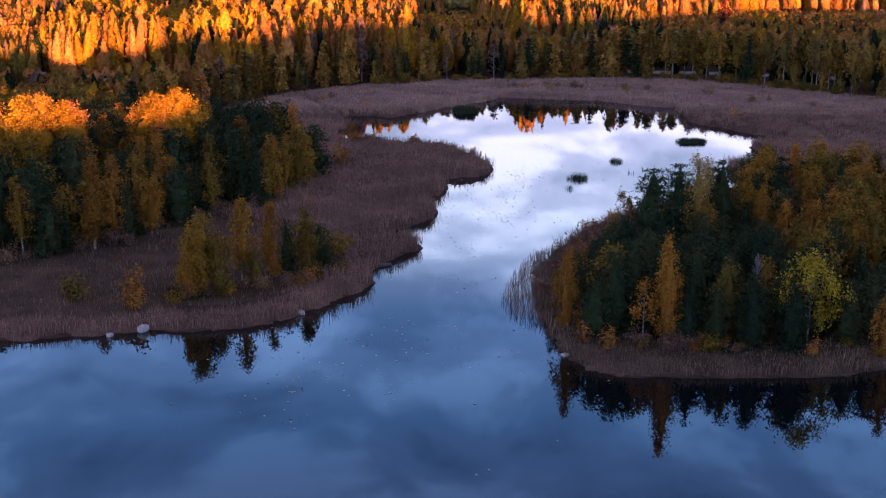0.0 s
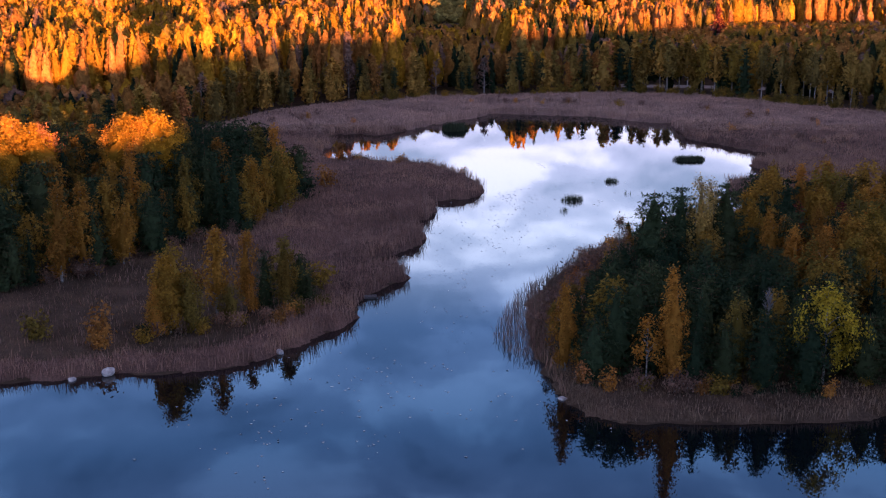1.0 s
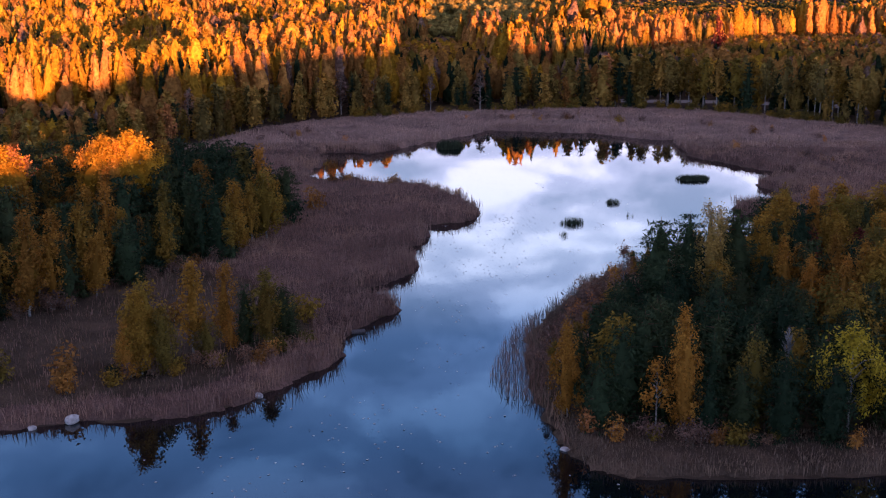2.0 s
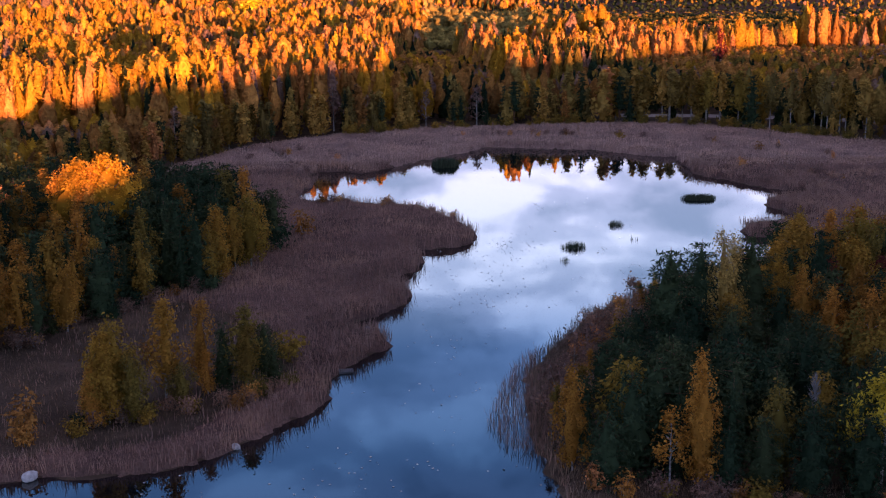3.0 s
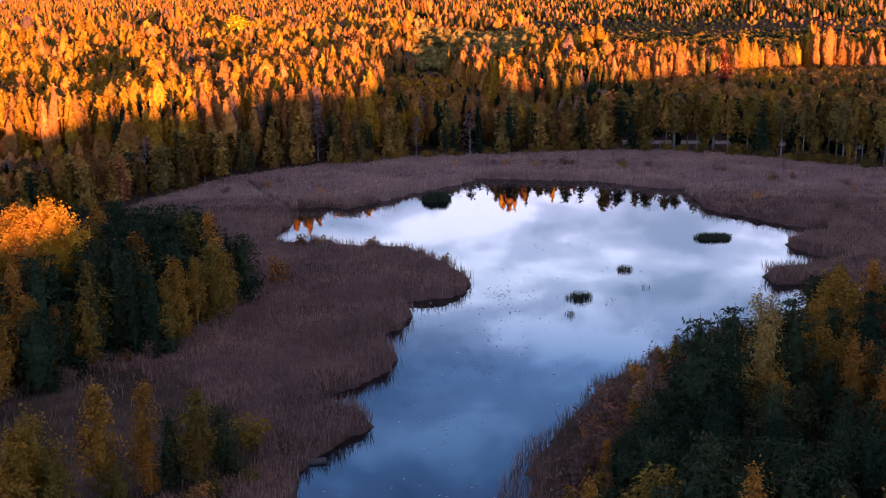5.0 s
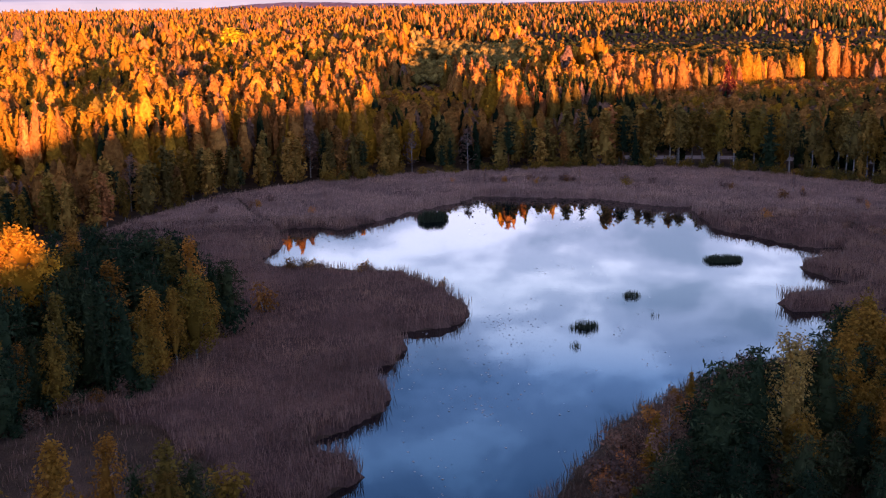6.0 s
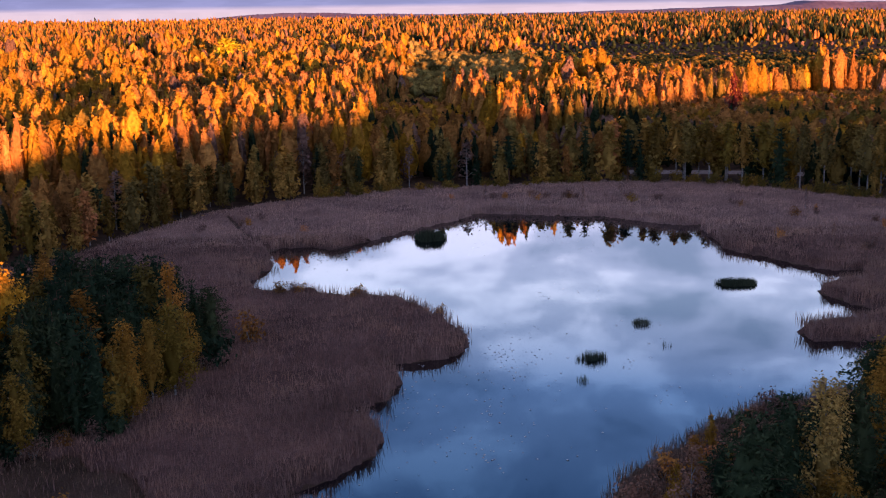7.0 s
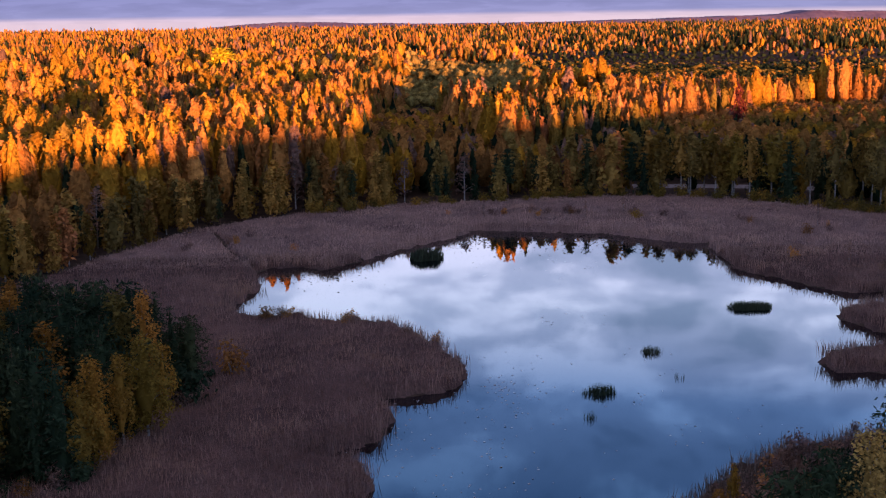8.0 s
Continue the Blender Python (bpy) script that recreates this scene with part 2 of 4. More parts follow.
ISLAND_BANK = [(53, 199.4), (46.5, 197.2), (41.6, 196.3), (38.5, 194), (34, 190.5), (29.7, 184.4), (27, 182), (21.6, 175.5), (17, 165),
               (14.8, 161), (12.8, 157), (12.0, 148.5), (11.6, 141), (11.6, 134.6), (12.2, 130.7), (13, 124.8), (14.1, 119.4),
               (16.1, 116), (18.9, 114.7), (24.8, 114.4), (30.7, 114.1), (36.7, 114.5), (42.9, 115.5), (47.5, 117), (60, 119),
               (90, 117), (160, 112), (260, 105), (260, -60), (-260, -60)]
LAKE = LEFT_BANK + POND_LEFT + POND_RIGHT + ISLAND_BANK
LEFT_WOOD = [(-150, 146), (-62, 152), (-55, 160), (-48, 166), (-43, 174), (-38, 184), (-31, 189), (-27, 199), (-24.5, 210), (-24, 222),
             (-29, 231), (-50, 238), (-90, 243), (-150, 250)]
ISLAND_WOOD = [(13.6, 125), (16, 122), (22, 121.5), (30, 120.5), (40, 119.5), (60, 123), (100, 124), (100, 185), (60, 189), (50, 192), (44, 191),
               (36, 186), (30.5, 179), (24.5, 170.5), (18.5, 159), (14, 146), (12.8, 134)]
FOREST_EDGE = [(-400, 215), (-150, 238), (-95, 258), (-63.7, 282), (-57.8, 296), (-52, 312), (-45, 330), (-35, 341), (-23, 351), (-12, 357),
               (-1.4, 362.6), (12, 362.7), (26, 366.5), (40.6, 370), (68.5, 368.7), (81, 363), (91.6, 352.7), (101, 343), (112, 332),
               (150, 285), (190, 215), (260, 150), (500, 130)]


def inside(poly, x, y):
    x, y = np.asarray(x, float), np.asarray(y, float)
    res = np.zeros(x.shape, bool)
    for (x0, y0), (x1, y1) in zip(poly, poly[1:] + poly[:1]):
        if y0 != y1:
            cross = ((y0 > y) != (y1 > y)) & (x < (x1 - x0) * (y - y0) / (y1 - y0) + x0)
            res ^= cross
    return res


def distance(poly, x, y, closed=True):
    x, y = np.asarray(x, float), np.asarray(y, float)
    best = np.full(x.shape, 1e9)
    for (x0, y0), (x1, y1) in zip(poly, poly[1:] + (poly[:1] if closed else [])):
        dx, dy = x1 - x0, y1 - y0
        u = np.clip(((x - x0) * dx + (y - y0) * dy) / (dx * dx + dy * dy + 1e-9), 0, 1)
        best = np.minimum(best, np.hypot(x - x0 - u * dx, y - y0 - u * dy))
    return best


def waves(x, y, size, seed=0):
    """Cheap smooth noise, about -1 to 1."""
    r = np.random.RandomState(seed)
    total = 0
    for _ in range(6):
        a, f, ph = r.uniform(0, 6.283), r.uniform(0.6, 1.7) / size * 6.283, r.uniform(0, 6.283)
        total = total + np.sin((x * np.cos(a) + y * np.sin(a)) * f + ph)
    return total / 3.0


def shore(x, y):
    """Metres inland from the waterline (minus: out on the lake), with a ragged edge."""
    wob = 0.45 * waves(x, y, 6, 1) + 0.25 * waves(x, y, 2.3, 2)
    return distance(LAKE, x, y) * np.where(inside(LAKE, x, y), -1, 1) + wob


def smooth(v, a, b):
    u = np.clip((v - a) / (b - a), 0, 1)
    return u * u * (3 - 2 * u)


FOREST = FOREST_EDGE + [(6000, 130), (6000, 6000), (-6000, 6000), (-6000, 215)]


def height(x, y):
    """The ground: lake bed, marsh, slightly raised woods, a low wooded ridge on the near shore."""
    x, y = np.asarray(x, float), np.asarray(y, float)
    d = shore(x, y)
    z = np.where(d < 0, -0.1 - 1.4 * smooth(-d, 0, 8), 0.05 + 0.3 * smooth(d, 0, 3))
    woods = inside(FOREST, x, y)
    rise = smooth(distance(FOREST_EDGE, x, y, False), 0, 60) * woods
    z = z + 1.6 * rise + 0.8 * waves(x, y, 160, 3) * rise
    z = z - 5.0 * np.exp(-((y - 1010 - 0.05 * x) / 95.0) ** 2) * smooth(x, 40, 160) * woods
    z = z + 1.5 * smooth(y, 425, 495) * smooth(-y, -590, -535) * smooth(x, 34, 62) * woods
    z = z + 6.0 * smooth(y, 2200, 3480)
    z = z + smooth(-y, 62, 112) * (21.3 + 6.0 * smooth(x, 64, 98) + 3.0 * smooth(x, 112, 150) + 0.8 * waves(x, y, 60, 4))
    return z


# ---- mesh helpers ----
def mesh_of(name, verts, faces, mat):
    """A mesh from an array of vertices and an array of faces with one number of corners."""
    verts, faces = np.asarray(verts, np.float32).reshape(-1, 3), np.asarray(faces, np.int32)
    n, k = faces.shape
    me = bpy.data.meshes.new(name)
    me.vertices.add(len(verts))
    me.vertices.foreach_set("co", verts.ravel())
    me.loops.add(n * k)
    me.loops.foreach_set("vertex_index", faces.ravel())
    me.polygons.add(n)
    me.polygons.foreach_set("loop_start", np.arange(0, n * k, k, dtype=np.int32))
    me.polygons.foreach_set("loop_total", np.full(n, k, np.int32))
    me.materials.append(mat)
    me.update(calc_edges=True)
    return me


def part(name, me, parent, label=""):
    ob = new(name, me)
    ob.parent = parent
    return tagged(ob, label)


def quads(n):
    return np.arange(4 * n, dtype=np.int32).reshape(n, 4)


def unit(v):
    return v / (np.linalg.norm(v, axis=-1, keepdims=True) + 1e-9)


def leaf_cloud(rng, centres, outward, size, narrow=0.6, droop=0.0):
    """Leaf sprays: one small lozenge each, facing roughly outward."""
    n = len(centres)
    normal = unit(outward + rng.normal(0, 0.55, (n, 3)))
    a = rng.normal(0, 1, (n, 3))
    a[:, 2] -= droop
    a = unit(a - (a * normal).sum(1, keepdims=True) * normal)
    b = np.cross(normal, a)
    s = size * rng.uniform(0.6, 1.35, (n, 1))
    bend = normal * s * rng.uniform(-0.25, 0.25, (n, 1))
    return np.stack([centres + a * s + bend, centres + b * s * narrow, centres - a * s + bend, centres - b * s * narrow], 1)


def tube(path, radii, sides=6):
    """A tapered tube along a path, as quads."""
    path = np.asarray(path, float)
    v, f = [], []
    for i, (c, r) in enumerate(zip(path, radii)):
        d = unit(path[min(i + 1, len(path) - 1)] - path[max(i - 1, 0)])
        u = unit(np.cross(d, (0.3, 1, 0.1)))
        w = np.cross(d, u)
        for k in range(sides):
            g = 6.2832 * k / sides
            v.append(c + r * (np.cos(g) * u + np.sin(g) * w))
        if i:
            for k in range(sides):
                o, q = (i - 1) * sides, (k + 1) % sides
                f.append((o + k, o + q, o + sides + q, o + sides + k))
    return np.array(v), np.array(f)


def joined(pieces):
    v, f, n = [], [], 0
    for a, b in pieces:
        v.append(a)
        f.append(b + n)
        n += len(a)
    return np.concatenate(v), np.concatenate(f)


def oval(rng, wide, low, high, sides, rings, spire=0.0, rough=0.16, lean=(0.0, 0.0)):
    """A closed, uneven crown body: an oval that narrows to a flame-like top, or a spire."""
    u = 1 - (1 - np.linspace(0, 1, rings + 1)) ** 1.25
    broad = (0.42 + 0.58 * smooth(u, 0, 0.38)) * np.clip(1 - u ** 2.0, 0, 1) ** 0.78
    body = (1 - spire) * broad + spire * (1 - u) ** 0.9 * (0.75 + 0.25 * smooth(u, 0, 0.12)) + 0.03
    g = 6.2832 * np.arange(sides)[None] / sides + 0.5 * u[:, None]
    p = rng.uniform(0, 6.283, 3)
    lobes = 1 + rough * np.sin(2 * g + p[0] + 3 * u[:, None]) + 0.8 * rough * np.sin(3 * g + p[1] - 7 * u[:, None]) + rng.normal(0, 0.6 * rough, g.shape)
    r = wide * body[:, None] * np.clip(lobes, 0.4, 1.7)
    z = low + (high - low) * u[:, None] + rng.normal(0, 0.22 * (high - low) / rings, g.shape) * (1 - u[:, None] ** 6)
    v = np.stack([r * np.cos(g) + lean[0] * (0.4 + 0.6 * u[:, None]), r * np.sin(g) + lean[1] * (0.4 + 0.6 * u[:, None]), z], 2).reshape(-1, 3)
    k = np.arange(sides)
    f = np.concatenate([np.stack([i * sides + k, i * sides + (k + 1) % sides, (i + 1) * sides + (k + 1) % sides, (i + 1) * sides + k], 1) for i in range(rings)])
    return v, f


def wood_crown(seed, wide, start, sides, rings, sprays, size, spire=0.0, leaders=1):
    """A crown for joined woods, of 10 m: one or more flame-shaped bodies grown together, with loose sprays on them."""
    rng = np.random.RandomState(seed)
    pieces = []
    turn = rng.uniform(0, 6.283)
    for k in range(leaders):
        a = turn + 6.283 * k / leaders
        off = 0.0 if leaders == 1 else 0.42 * wide
        top = 10.0 if k == 0 else 10 - rng.uniform(0.7, 2.2)
        pieces.append(oval(rng, wide * (0.8, 0.6, 0.5)[leaders - 1], 10 * start, top - 0.25, sides, rings, spire, 0.32, (off * np.cos(a), off * np.sin(a))))
    v, f = joined(pieces)
    if sprays:
        k = f[rng.randint(0, len(f), sprays)]
        q = (v[k] * rng.dirichlet((1, 1, 1, 1), sprays)[:, :, None]).sum(1)
        away = q - np.array([0, 0, 10 * (start + 0.3 * (1 - start))])
        away[:, 2] *= 0.45
        away = unit(away)
        leafy = leaf_cloud(rng, q + away * rng.uniform(-0.05, 0.42, (sprays, 1)), away * 1.1, size, 0.55, 0.4).reshape(-1, 3)
        f = np.concatenate([f, quads(sprays) + len(v)])
        v = np.concatenate([v, leafy])
    return v, f


# ---- trees: every maker returns (wood, crown) for a tree of the given height ----
def broadleaf(seed, h, wide, start, leaves, size, airy=0.85, droop=0.6, top=0.75, limbs=7, core=0.42):
    rng = np.random.RandomState(seed)
    lean = rng.normal(0, 0.02, 2) * h
    zs = np.linspace(0, 1, 7)
    path = np.stack([lean[0] * zs ** 2 + rng.normal(0, 0.01 * h, 7) * zs, lean[1] * zs ** 2 + rng.normal(0, 0.01 * h, 7) * zs, zs * h * 0.97], 1)
    wood = [tube(path, 0.013 * h * (1.02 - zs) + 0.012)]
    count = int(34 + 2.6 * h)
    u = rng.uniform(0, 1, count) ** 0.9
    u[:3] = (0.97, 0.9, 0.93)
    profile = np.sin(np.pi * np.clip(0.12 + 0.86 * u, 0, 1) ** top) ** 0.8
    ang = rng.uniform(0, 6.283, count)
    lobes = 1 + 0.22 * np.sin(2 * ang + rng.uniform(0, 6)) + 0.15 * np.sin(5 * ang + 9 * u)
    r = wide * profile * lobes * rng.uniform(0.35, 1.0, count) ** 0.6
    z = h * (start + (1 - start) * u)
    axis = np.stack([np.interp(z, path[:, 2], path[:, 0]), np.interp(z, path[:, 2], path[:, 1]), z], 1)
    c = axis + np.stack([r * np.cos(ang), r * np.sin(ang), 0 * r], 1)
    for i in rng.permutation(count)[:limbs]:
        low = axis[i].copy()
        low[2] = max(h * start * 0.8, z[i] - 0.55 * r[i] - 0.4)
        mid = (low + c[i]) / 2 + (0, 0, 0.12 * r[i])
        wood.append(tube([low, mid, c[i]], (0.005 * h, 0.0035 * h, 0.004), 3))
    which = rng.randint(0, count, leaves)
    spread = rng.normal(0, 1, (leaves, 3)) * np.array([0.42, 0.42, 0.55]) * (0.16 * wide + 0.055 * h) * airy
    spread[:, 2] -= droop * np.abs(rng.normal(0, 0.35, leaves)) * wide * 0.4
    pts = c[which] + spread
    away = pts - np.array([0, 0, h * (start + 0.35 * (1 - start))])
    away[:, 2] *= 0.6
    crown = leaf_cloud(rng, pts, unit(away) + (0, 0, 0.25), size, 0.6, droop).reshape(-1, 3)
    crown = crown, quads(len(crown) // 4)
    if core:
        crown = joined([crown, oval(rng, wide * core, h * (start + 0.04), h * 0.93, 7, 6, 0.1, 0.34, lean * 0.6)])
    return joined(wood), crown


def conifer(seed, h, wide, start, leaves, size, spruce=False):
    rng = np.random.RandomState(seed)
    zs = np.linspace(0, 1, 6)
    bow = rng.normal(0, 0.012 * h, 2)
    path = np.stack([bow[0] * zs, bow[1] * zs, zs * h * 0.98], 1)
    wood = [tube(path, 0.015 * h * (1.03 - zs) + 0.01)]
    layers = int(h * (1.5 if spruce else 1.15))
    cs, outs, w = [], [], []
    for i in range(layers):
        u = (i + rng.uniform(-0.3, 0.3)) / layers
        z = h * (start + (1 - start) * u)
        if spruce:
            reach = wide * (1.02 - u) ** 0.85
        else:
            reach = wide * min(1.0, 1.7 * (1.03 - u) ** 0.8) * (0.75 + 0.35 * u) * rng.uniform(0.7, 1.15)
        arms = 6 if reach > 0.7 else 4
        for k in range(arms):
            g = 6.283 * (k + rng.uniform(-0.3, 0.3)) / arms + i * 1.3
            length = reach * rng.uniform(0.65, 1.1)
            tip = np.array([np.cos(g) * length, np.sin(g) * length, z + (-0.22 if spruce else 0.16) * length])
            base = np.array([bow[0] * z / h, bow[1] * z / h, z])
            if k % 2 == 0 and length > 0.6:
                wood.append(tube([base, tip * 0.95 + base * 0.05], (0.006 * h, 0.01), 3))
            for s in (0.35, 0.6, 0.8, 1.0):
                cs.append(base + (tip - base) * s)
                outs.append((np.cos(g) * 0.6, np.sin(g) * 0.6, 0.7))
                w.append(0.3 + s * length)
    cs, outs, w = np.array(cs), np.array(outs), np.array(w)
    which = rng.choice(len(cs), leaves, p=w / w.sum())
    pts = cs[which] + rng.normal(0, 1, (leaves, 3)) * np.array([0.28, 0.28, 0.13]) * (0.5 + 0.25 * wide)
    crown = leaf_cloud(rng, pts, outs[which] * 0.8, size, 0.28).reshape(-1, 3)
    body = oval(rng, wide * 0.42, h * (start + 0.03), h * 0.9, 7, 7, 0.85 if spruce else 0.2, 0.4, bow * 0.7)
    return joined(wood), joined([(crown, quads(len(crown) // 4)), body])


def bush(seed, h, wide, leaves, size):
    rng = np.random.RandomState(seed)
    stems, cs = [], []
    for _ in range(9):
        g, r = rng.uniform(0, 6.283), wide * rng.uniform(0.2, 0.9)
        tip = np.array([np.cos(g) * r, np.sin(g) * r, h * rng.uniform(0.55, 0.95)])
        stems.append(tube([(0.1 * np.cos(g), 0.1 * np.sin(g), 0), tip * (0.45, 0.45, 0.6), tip], (0.04, 0.025, 0.006), 3))
        cs += [tip, tip * (0.8, 0.8, 0.7), tip * (0.75, 0.75, 0.4)]
    cs = np.array(cs)
    pts = cs[rng.randint(0, len(cs), leaves)] + rng.normal(0, 1, (leaves, 3)) * np.array([0.3, 0.3, 0.22]) * wide * 0.8
    pts[:, 2] = np.abs(pts[:, 2]) + 0.1
    crown = leaf_cloud(rng, pts, unit(pts - (0, 0, 0.3 * h)), size)
    return joined(stems), (crown.reshape(-1, 3), quads(leaves))


def tree(name, shapes, bark, leaves):
    """One tree as a thing: trunk with limbs, and crown."""
    top = new(name)
    part("trunk", mesh_of("trunk", *shapes[0], bark), top)
    part("crown", mesh_of("crown", *shapes[1], leaves), top)
    return top


planted = {}


def plant(kind, x, y, h, label, group, wide=1.0):
    """Note a tree of a kind (a base of 10 m) at a place; set_trees() makes them."""
    planted.setdefault(kind, []).append((x, y, h, wide, label, group))


def set_trees():
    for kind, rows in planted.items():
        first, category = kinds[kind]
        for i, (x, y, h, wide, label, group) in enumerate(rows):
            s = h / 10
            turn = (x * 37.7 + y * 91.3) % 360
            m = pose(x, y, float(height(x, y)) - 0.05, 0, 0, turn) @ Matrix.Diagonal((s * wide, s * wide, s, 1))
            ob = copy_thing(first, m) if i else first
            if i == 0:
                origin = m
            tagged(ob, label, category, group)
        first.matrix_basis = origin


# ---- ground, water, hills ----
def steps(*spans):
    v = []
    for a, z, n in spans:
        v += list(np.linspace(a, z, n, endpoint=False))
    return np.array(v + [spans[-1][1]])


def sheet(xs, ys, zfun):
    gx, gy = np.meshgrid(xs, ys)
    z = zfun(gx.ravel(), gy.ravel())
    nx = len(xs)
    i = (np.arange(len(ys) - 1)[:, None] * nx + np.arange(nx - 1)[None]).ravel()
    return np.stack([gx.ravel(), gy.ravel(), z], 1), np.stack([i, i + 1, i + nx + 1, i + nx], 1)


ground = new("ground", mesh_of("ground", *sheet(
    steps((-6000, -400, 12), (-400, -110, 24), (-110, 130, 110), (130, 400, 22), (400, 6000, 12)),
    steps((-400, -130, 14), (-130, -50, 24), (-50, 100, 10), (100, 390, 130), (390, 1500, 60), (1500, 6000, 20)), height), ground_mat))
tagged(ground, "dark marsh ground and forest floor with fallen leaves", "ground", kind="structure")
water = new("water", mesh_of("water", *sheet(np.linspace(-300, 300, 3), np.linspace(-120, 340, 3), lambda x, y: 0 * x), water_mat))
tagged(water, "still dark lake water mirroring the evening clouds", "water", kind="structure")


def hill_line(x, y):
    u = (y - 4350) / 350
    crest = np.interp(x, (-2600, -900, -700, -516, -300, 34, 457, 880, 1303, 1440, 1500, 1600, 2000, 2600), (10, 14, 30, 42, 37, 28, 26, 32, 40, 43, 56, 53, 44, 36))
    crest = crest + 1.2 * waves(x, 0 * y, 160, 21) + 0.8 * waves(x, y, 45, 22) + 0.9 * waves(x, y, 11, 23)
    return np.where(u <= 0, 2 + 0 * x, crest * smooth(u, 0, 0.5))


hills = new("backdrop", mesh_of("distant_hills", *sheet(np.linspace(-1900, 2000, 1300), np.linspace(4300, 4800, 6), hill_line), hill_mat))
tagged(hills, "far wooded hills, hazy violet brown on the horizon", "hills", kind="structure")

# ---- a fine chart of the marsh, to scatter on ----
CELL, X0, Y0 = 0.5, -110.0, 105.0
gx, gy = np.meshgrid(np.arange(X0, 130, CELL), np.arange(Y0, 380, CELL))
chart_shore = shore(gx, gy)
chart_wood = (inside(LEFT_WOOD, gx, gy) & (distance(LEFT_WOOD, gx, gy) > 4)) | (inside(ISLAND_WOOD, gx, gy) & (distance(ISLAND_WOOD, gx, gy) > 3.5))
chart_wood |= inside(FOREST, gx, gy) & (distance(FOREST_EDGE, gx, gy, False) > 1)
chart_z = height(gx, gy)


def chart(field, x, y):
    i = np.clip(((y - Y0) / CELL).astype(int), 0, gx.shape[0] - 1)
    j = np.clip(((x - X0) / CELL).astype(int), 0, gx.shape[1] - 1)
    return field[i, j]


DITCHES = ([(-40, 330), (-38.2, 325.8), (-33.4, 309.7), (-29, 298.2), (-25, 290)], [(60, 309.5), (64, 311), (69, 313), (75, 312)],
           [(-26, 288), (-33, 286), (-45, 284)])


def reed_height(x, y, d):
    tall = 1.75 + 0.30 * waves(x, y, 11, 6) + 0.18 * waves(x, y, 3, 7) + 0.65 * np.exp(-np.abs(d) / 2.2)
    tall = tall * (1 - 0.35 * smooth(d, 14, 40)) * (1 - 0.45 * smooth(-y, -136, -124) * (x > 10))
    return tall * (1 - 0.3 * smooth(-x, 14, 26) * smooth(-y, -172, -150))


def reeds(name, rng, x, y, tall, label, mat, wide=0.075, lean=0.16, category="reeds", kind="stuff", belly=(0.3, 0.75)):
    """Reed stems with a plume, one slim kite each."""
    n = len(x)
    z = chart(chart_z, x, y)
    z = np.maximum(z, -0.3)
    turn, h = rng.uniform(0, 3.1416, n), tall * rng.uniform(0.72, 1.15, n)
    side = np.stack([np.cos(turn), np.sin(turn), 0 * turn], 1) * (wide * rng.uniform(0.6, 1.3, n))[:, None] * 0.5
    foot = np.stack([x, y, z], 1)
    tilt = rng.normal(0, lean, (n, 2)) * h[:, None]
    tip = foot + np.stack([tilt[:, 0], tilt[:, 1], h], 1)
    waist = rng.uniform(*belly, n)
    mid = foot + np.stack([tilt[:, 0] * waist * 0.8, tilt[:, 1] * waist * 0.8, h * waist], 1)
    v = np.stack([foot, mid + side, tip, mid - side], 1)
    ob = new(name, mesh_of(name, v.reshape(-1, 3), quads(n), mat))
    return tagged(ob, label, category, kind=kind)


SEDGE = [(-100, 112), (-46, 128), (-34, 133), (-24, 136), (-15.5, 146), (-13.5, 156), (-17, 166), (-25, 178), (-34, 186), (-60, 160), (-100, 152)]


def on_sedge(x, y):
    """The open inner marsh, where low dark sedge grows in place of reeds."""
    return inside(SEDGE, x + 1.5 * waves(x, y, 9, 9), y + 1.5 * waves(x, y, 9, 10)) & (chart(chart_shore, x, y) > 4.0 + waves(x, y, 7, 11))


def bed(name, seed, box, density, label, sedge=False, mat=reed_mat):
    rng = np.random.RandomState(seed)
    x0, y0, x1, y1 = box
    n = int((x1 - x0) * (y1 - y0) * density)
    x, y = rng.uniform(x0, x1, n), rng.uniform(y0, y1, n)
    d = chart(chart_shore, x, y)
    keep = (d > 0.1 + 0.4 * rng.normal(0, 0.35, n)) & ~chart(chart_wood, x, y)
    for ditch in DITCHES:
        keep &= distance(ditch, x, y, False) > 0.7 + 0.3 * waves(x, y, 5, 8)
    patch = 0.5 + 0.5 * waves(x, y, 14, 5)
    keep &= rng.uniform(0, 1, n) < (0.55 + 0.6 * patch) * (0.85 + 2.6 * np.exp(-np.abs(d) / 1.6))
    keep &= (rng.uniform(0, 1, n) < 0.4) | (x < 6) | (x > 15.5) | (y < 128) | (y > 168)
    keep &= (on_sedge(x, y) == sedge) | (rng.uniform(0, 1, n) < (0.0 if sedge else 0.10))
    x, y, d = x[keep], y[keep], d[keep]
    tall = reed_height(x, y, d)
    if sedge:
        return reeds(name, rng, x, y, tall * 0.7, label, grass_mat, 0.06, 0.3, "sedge")
    return reeds(name, rng, x, y, tall, label, mat)


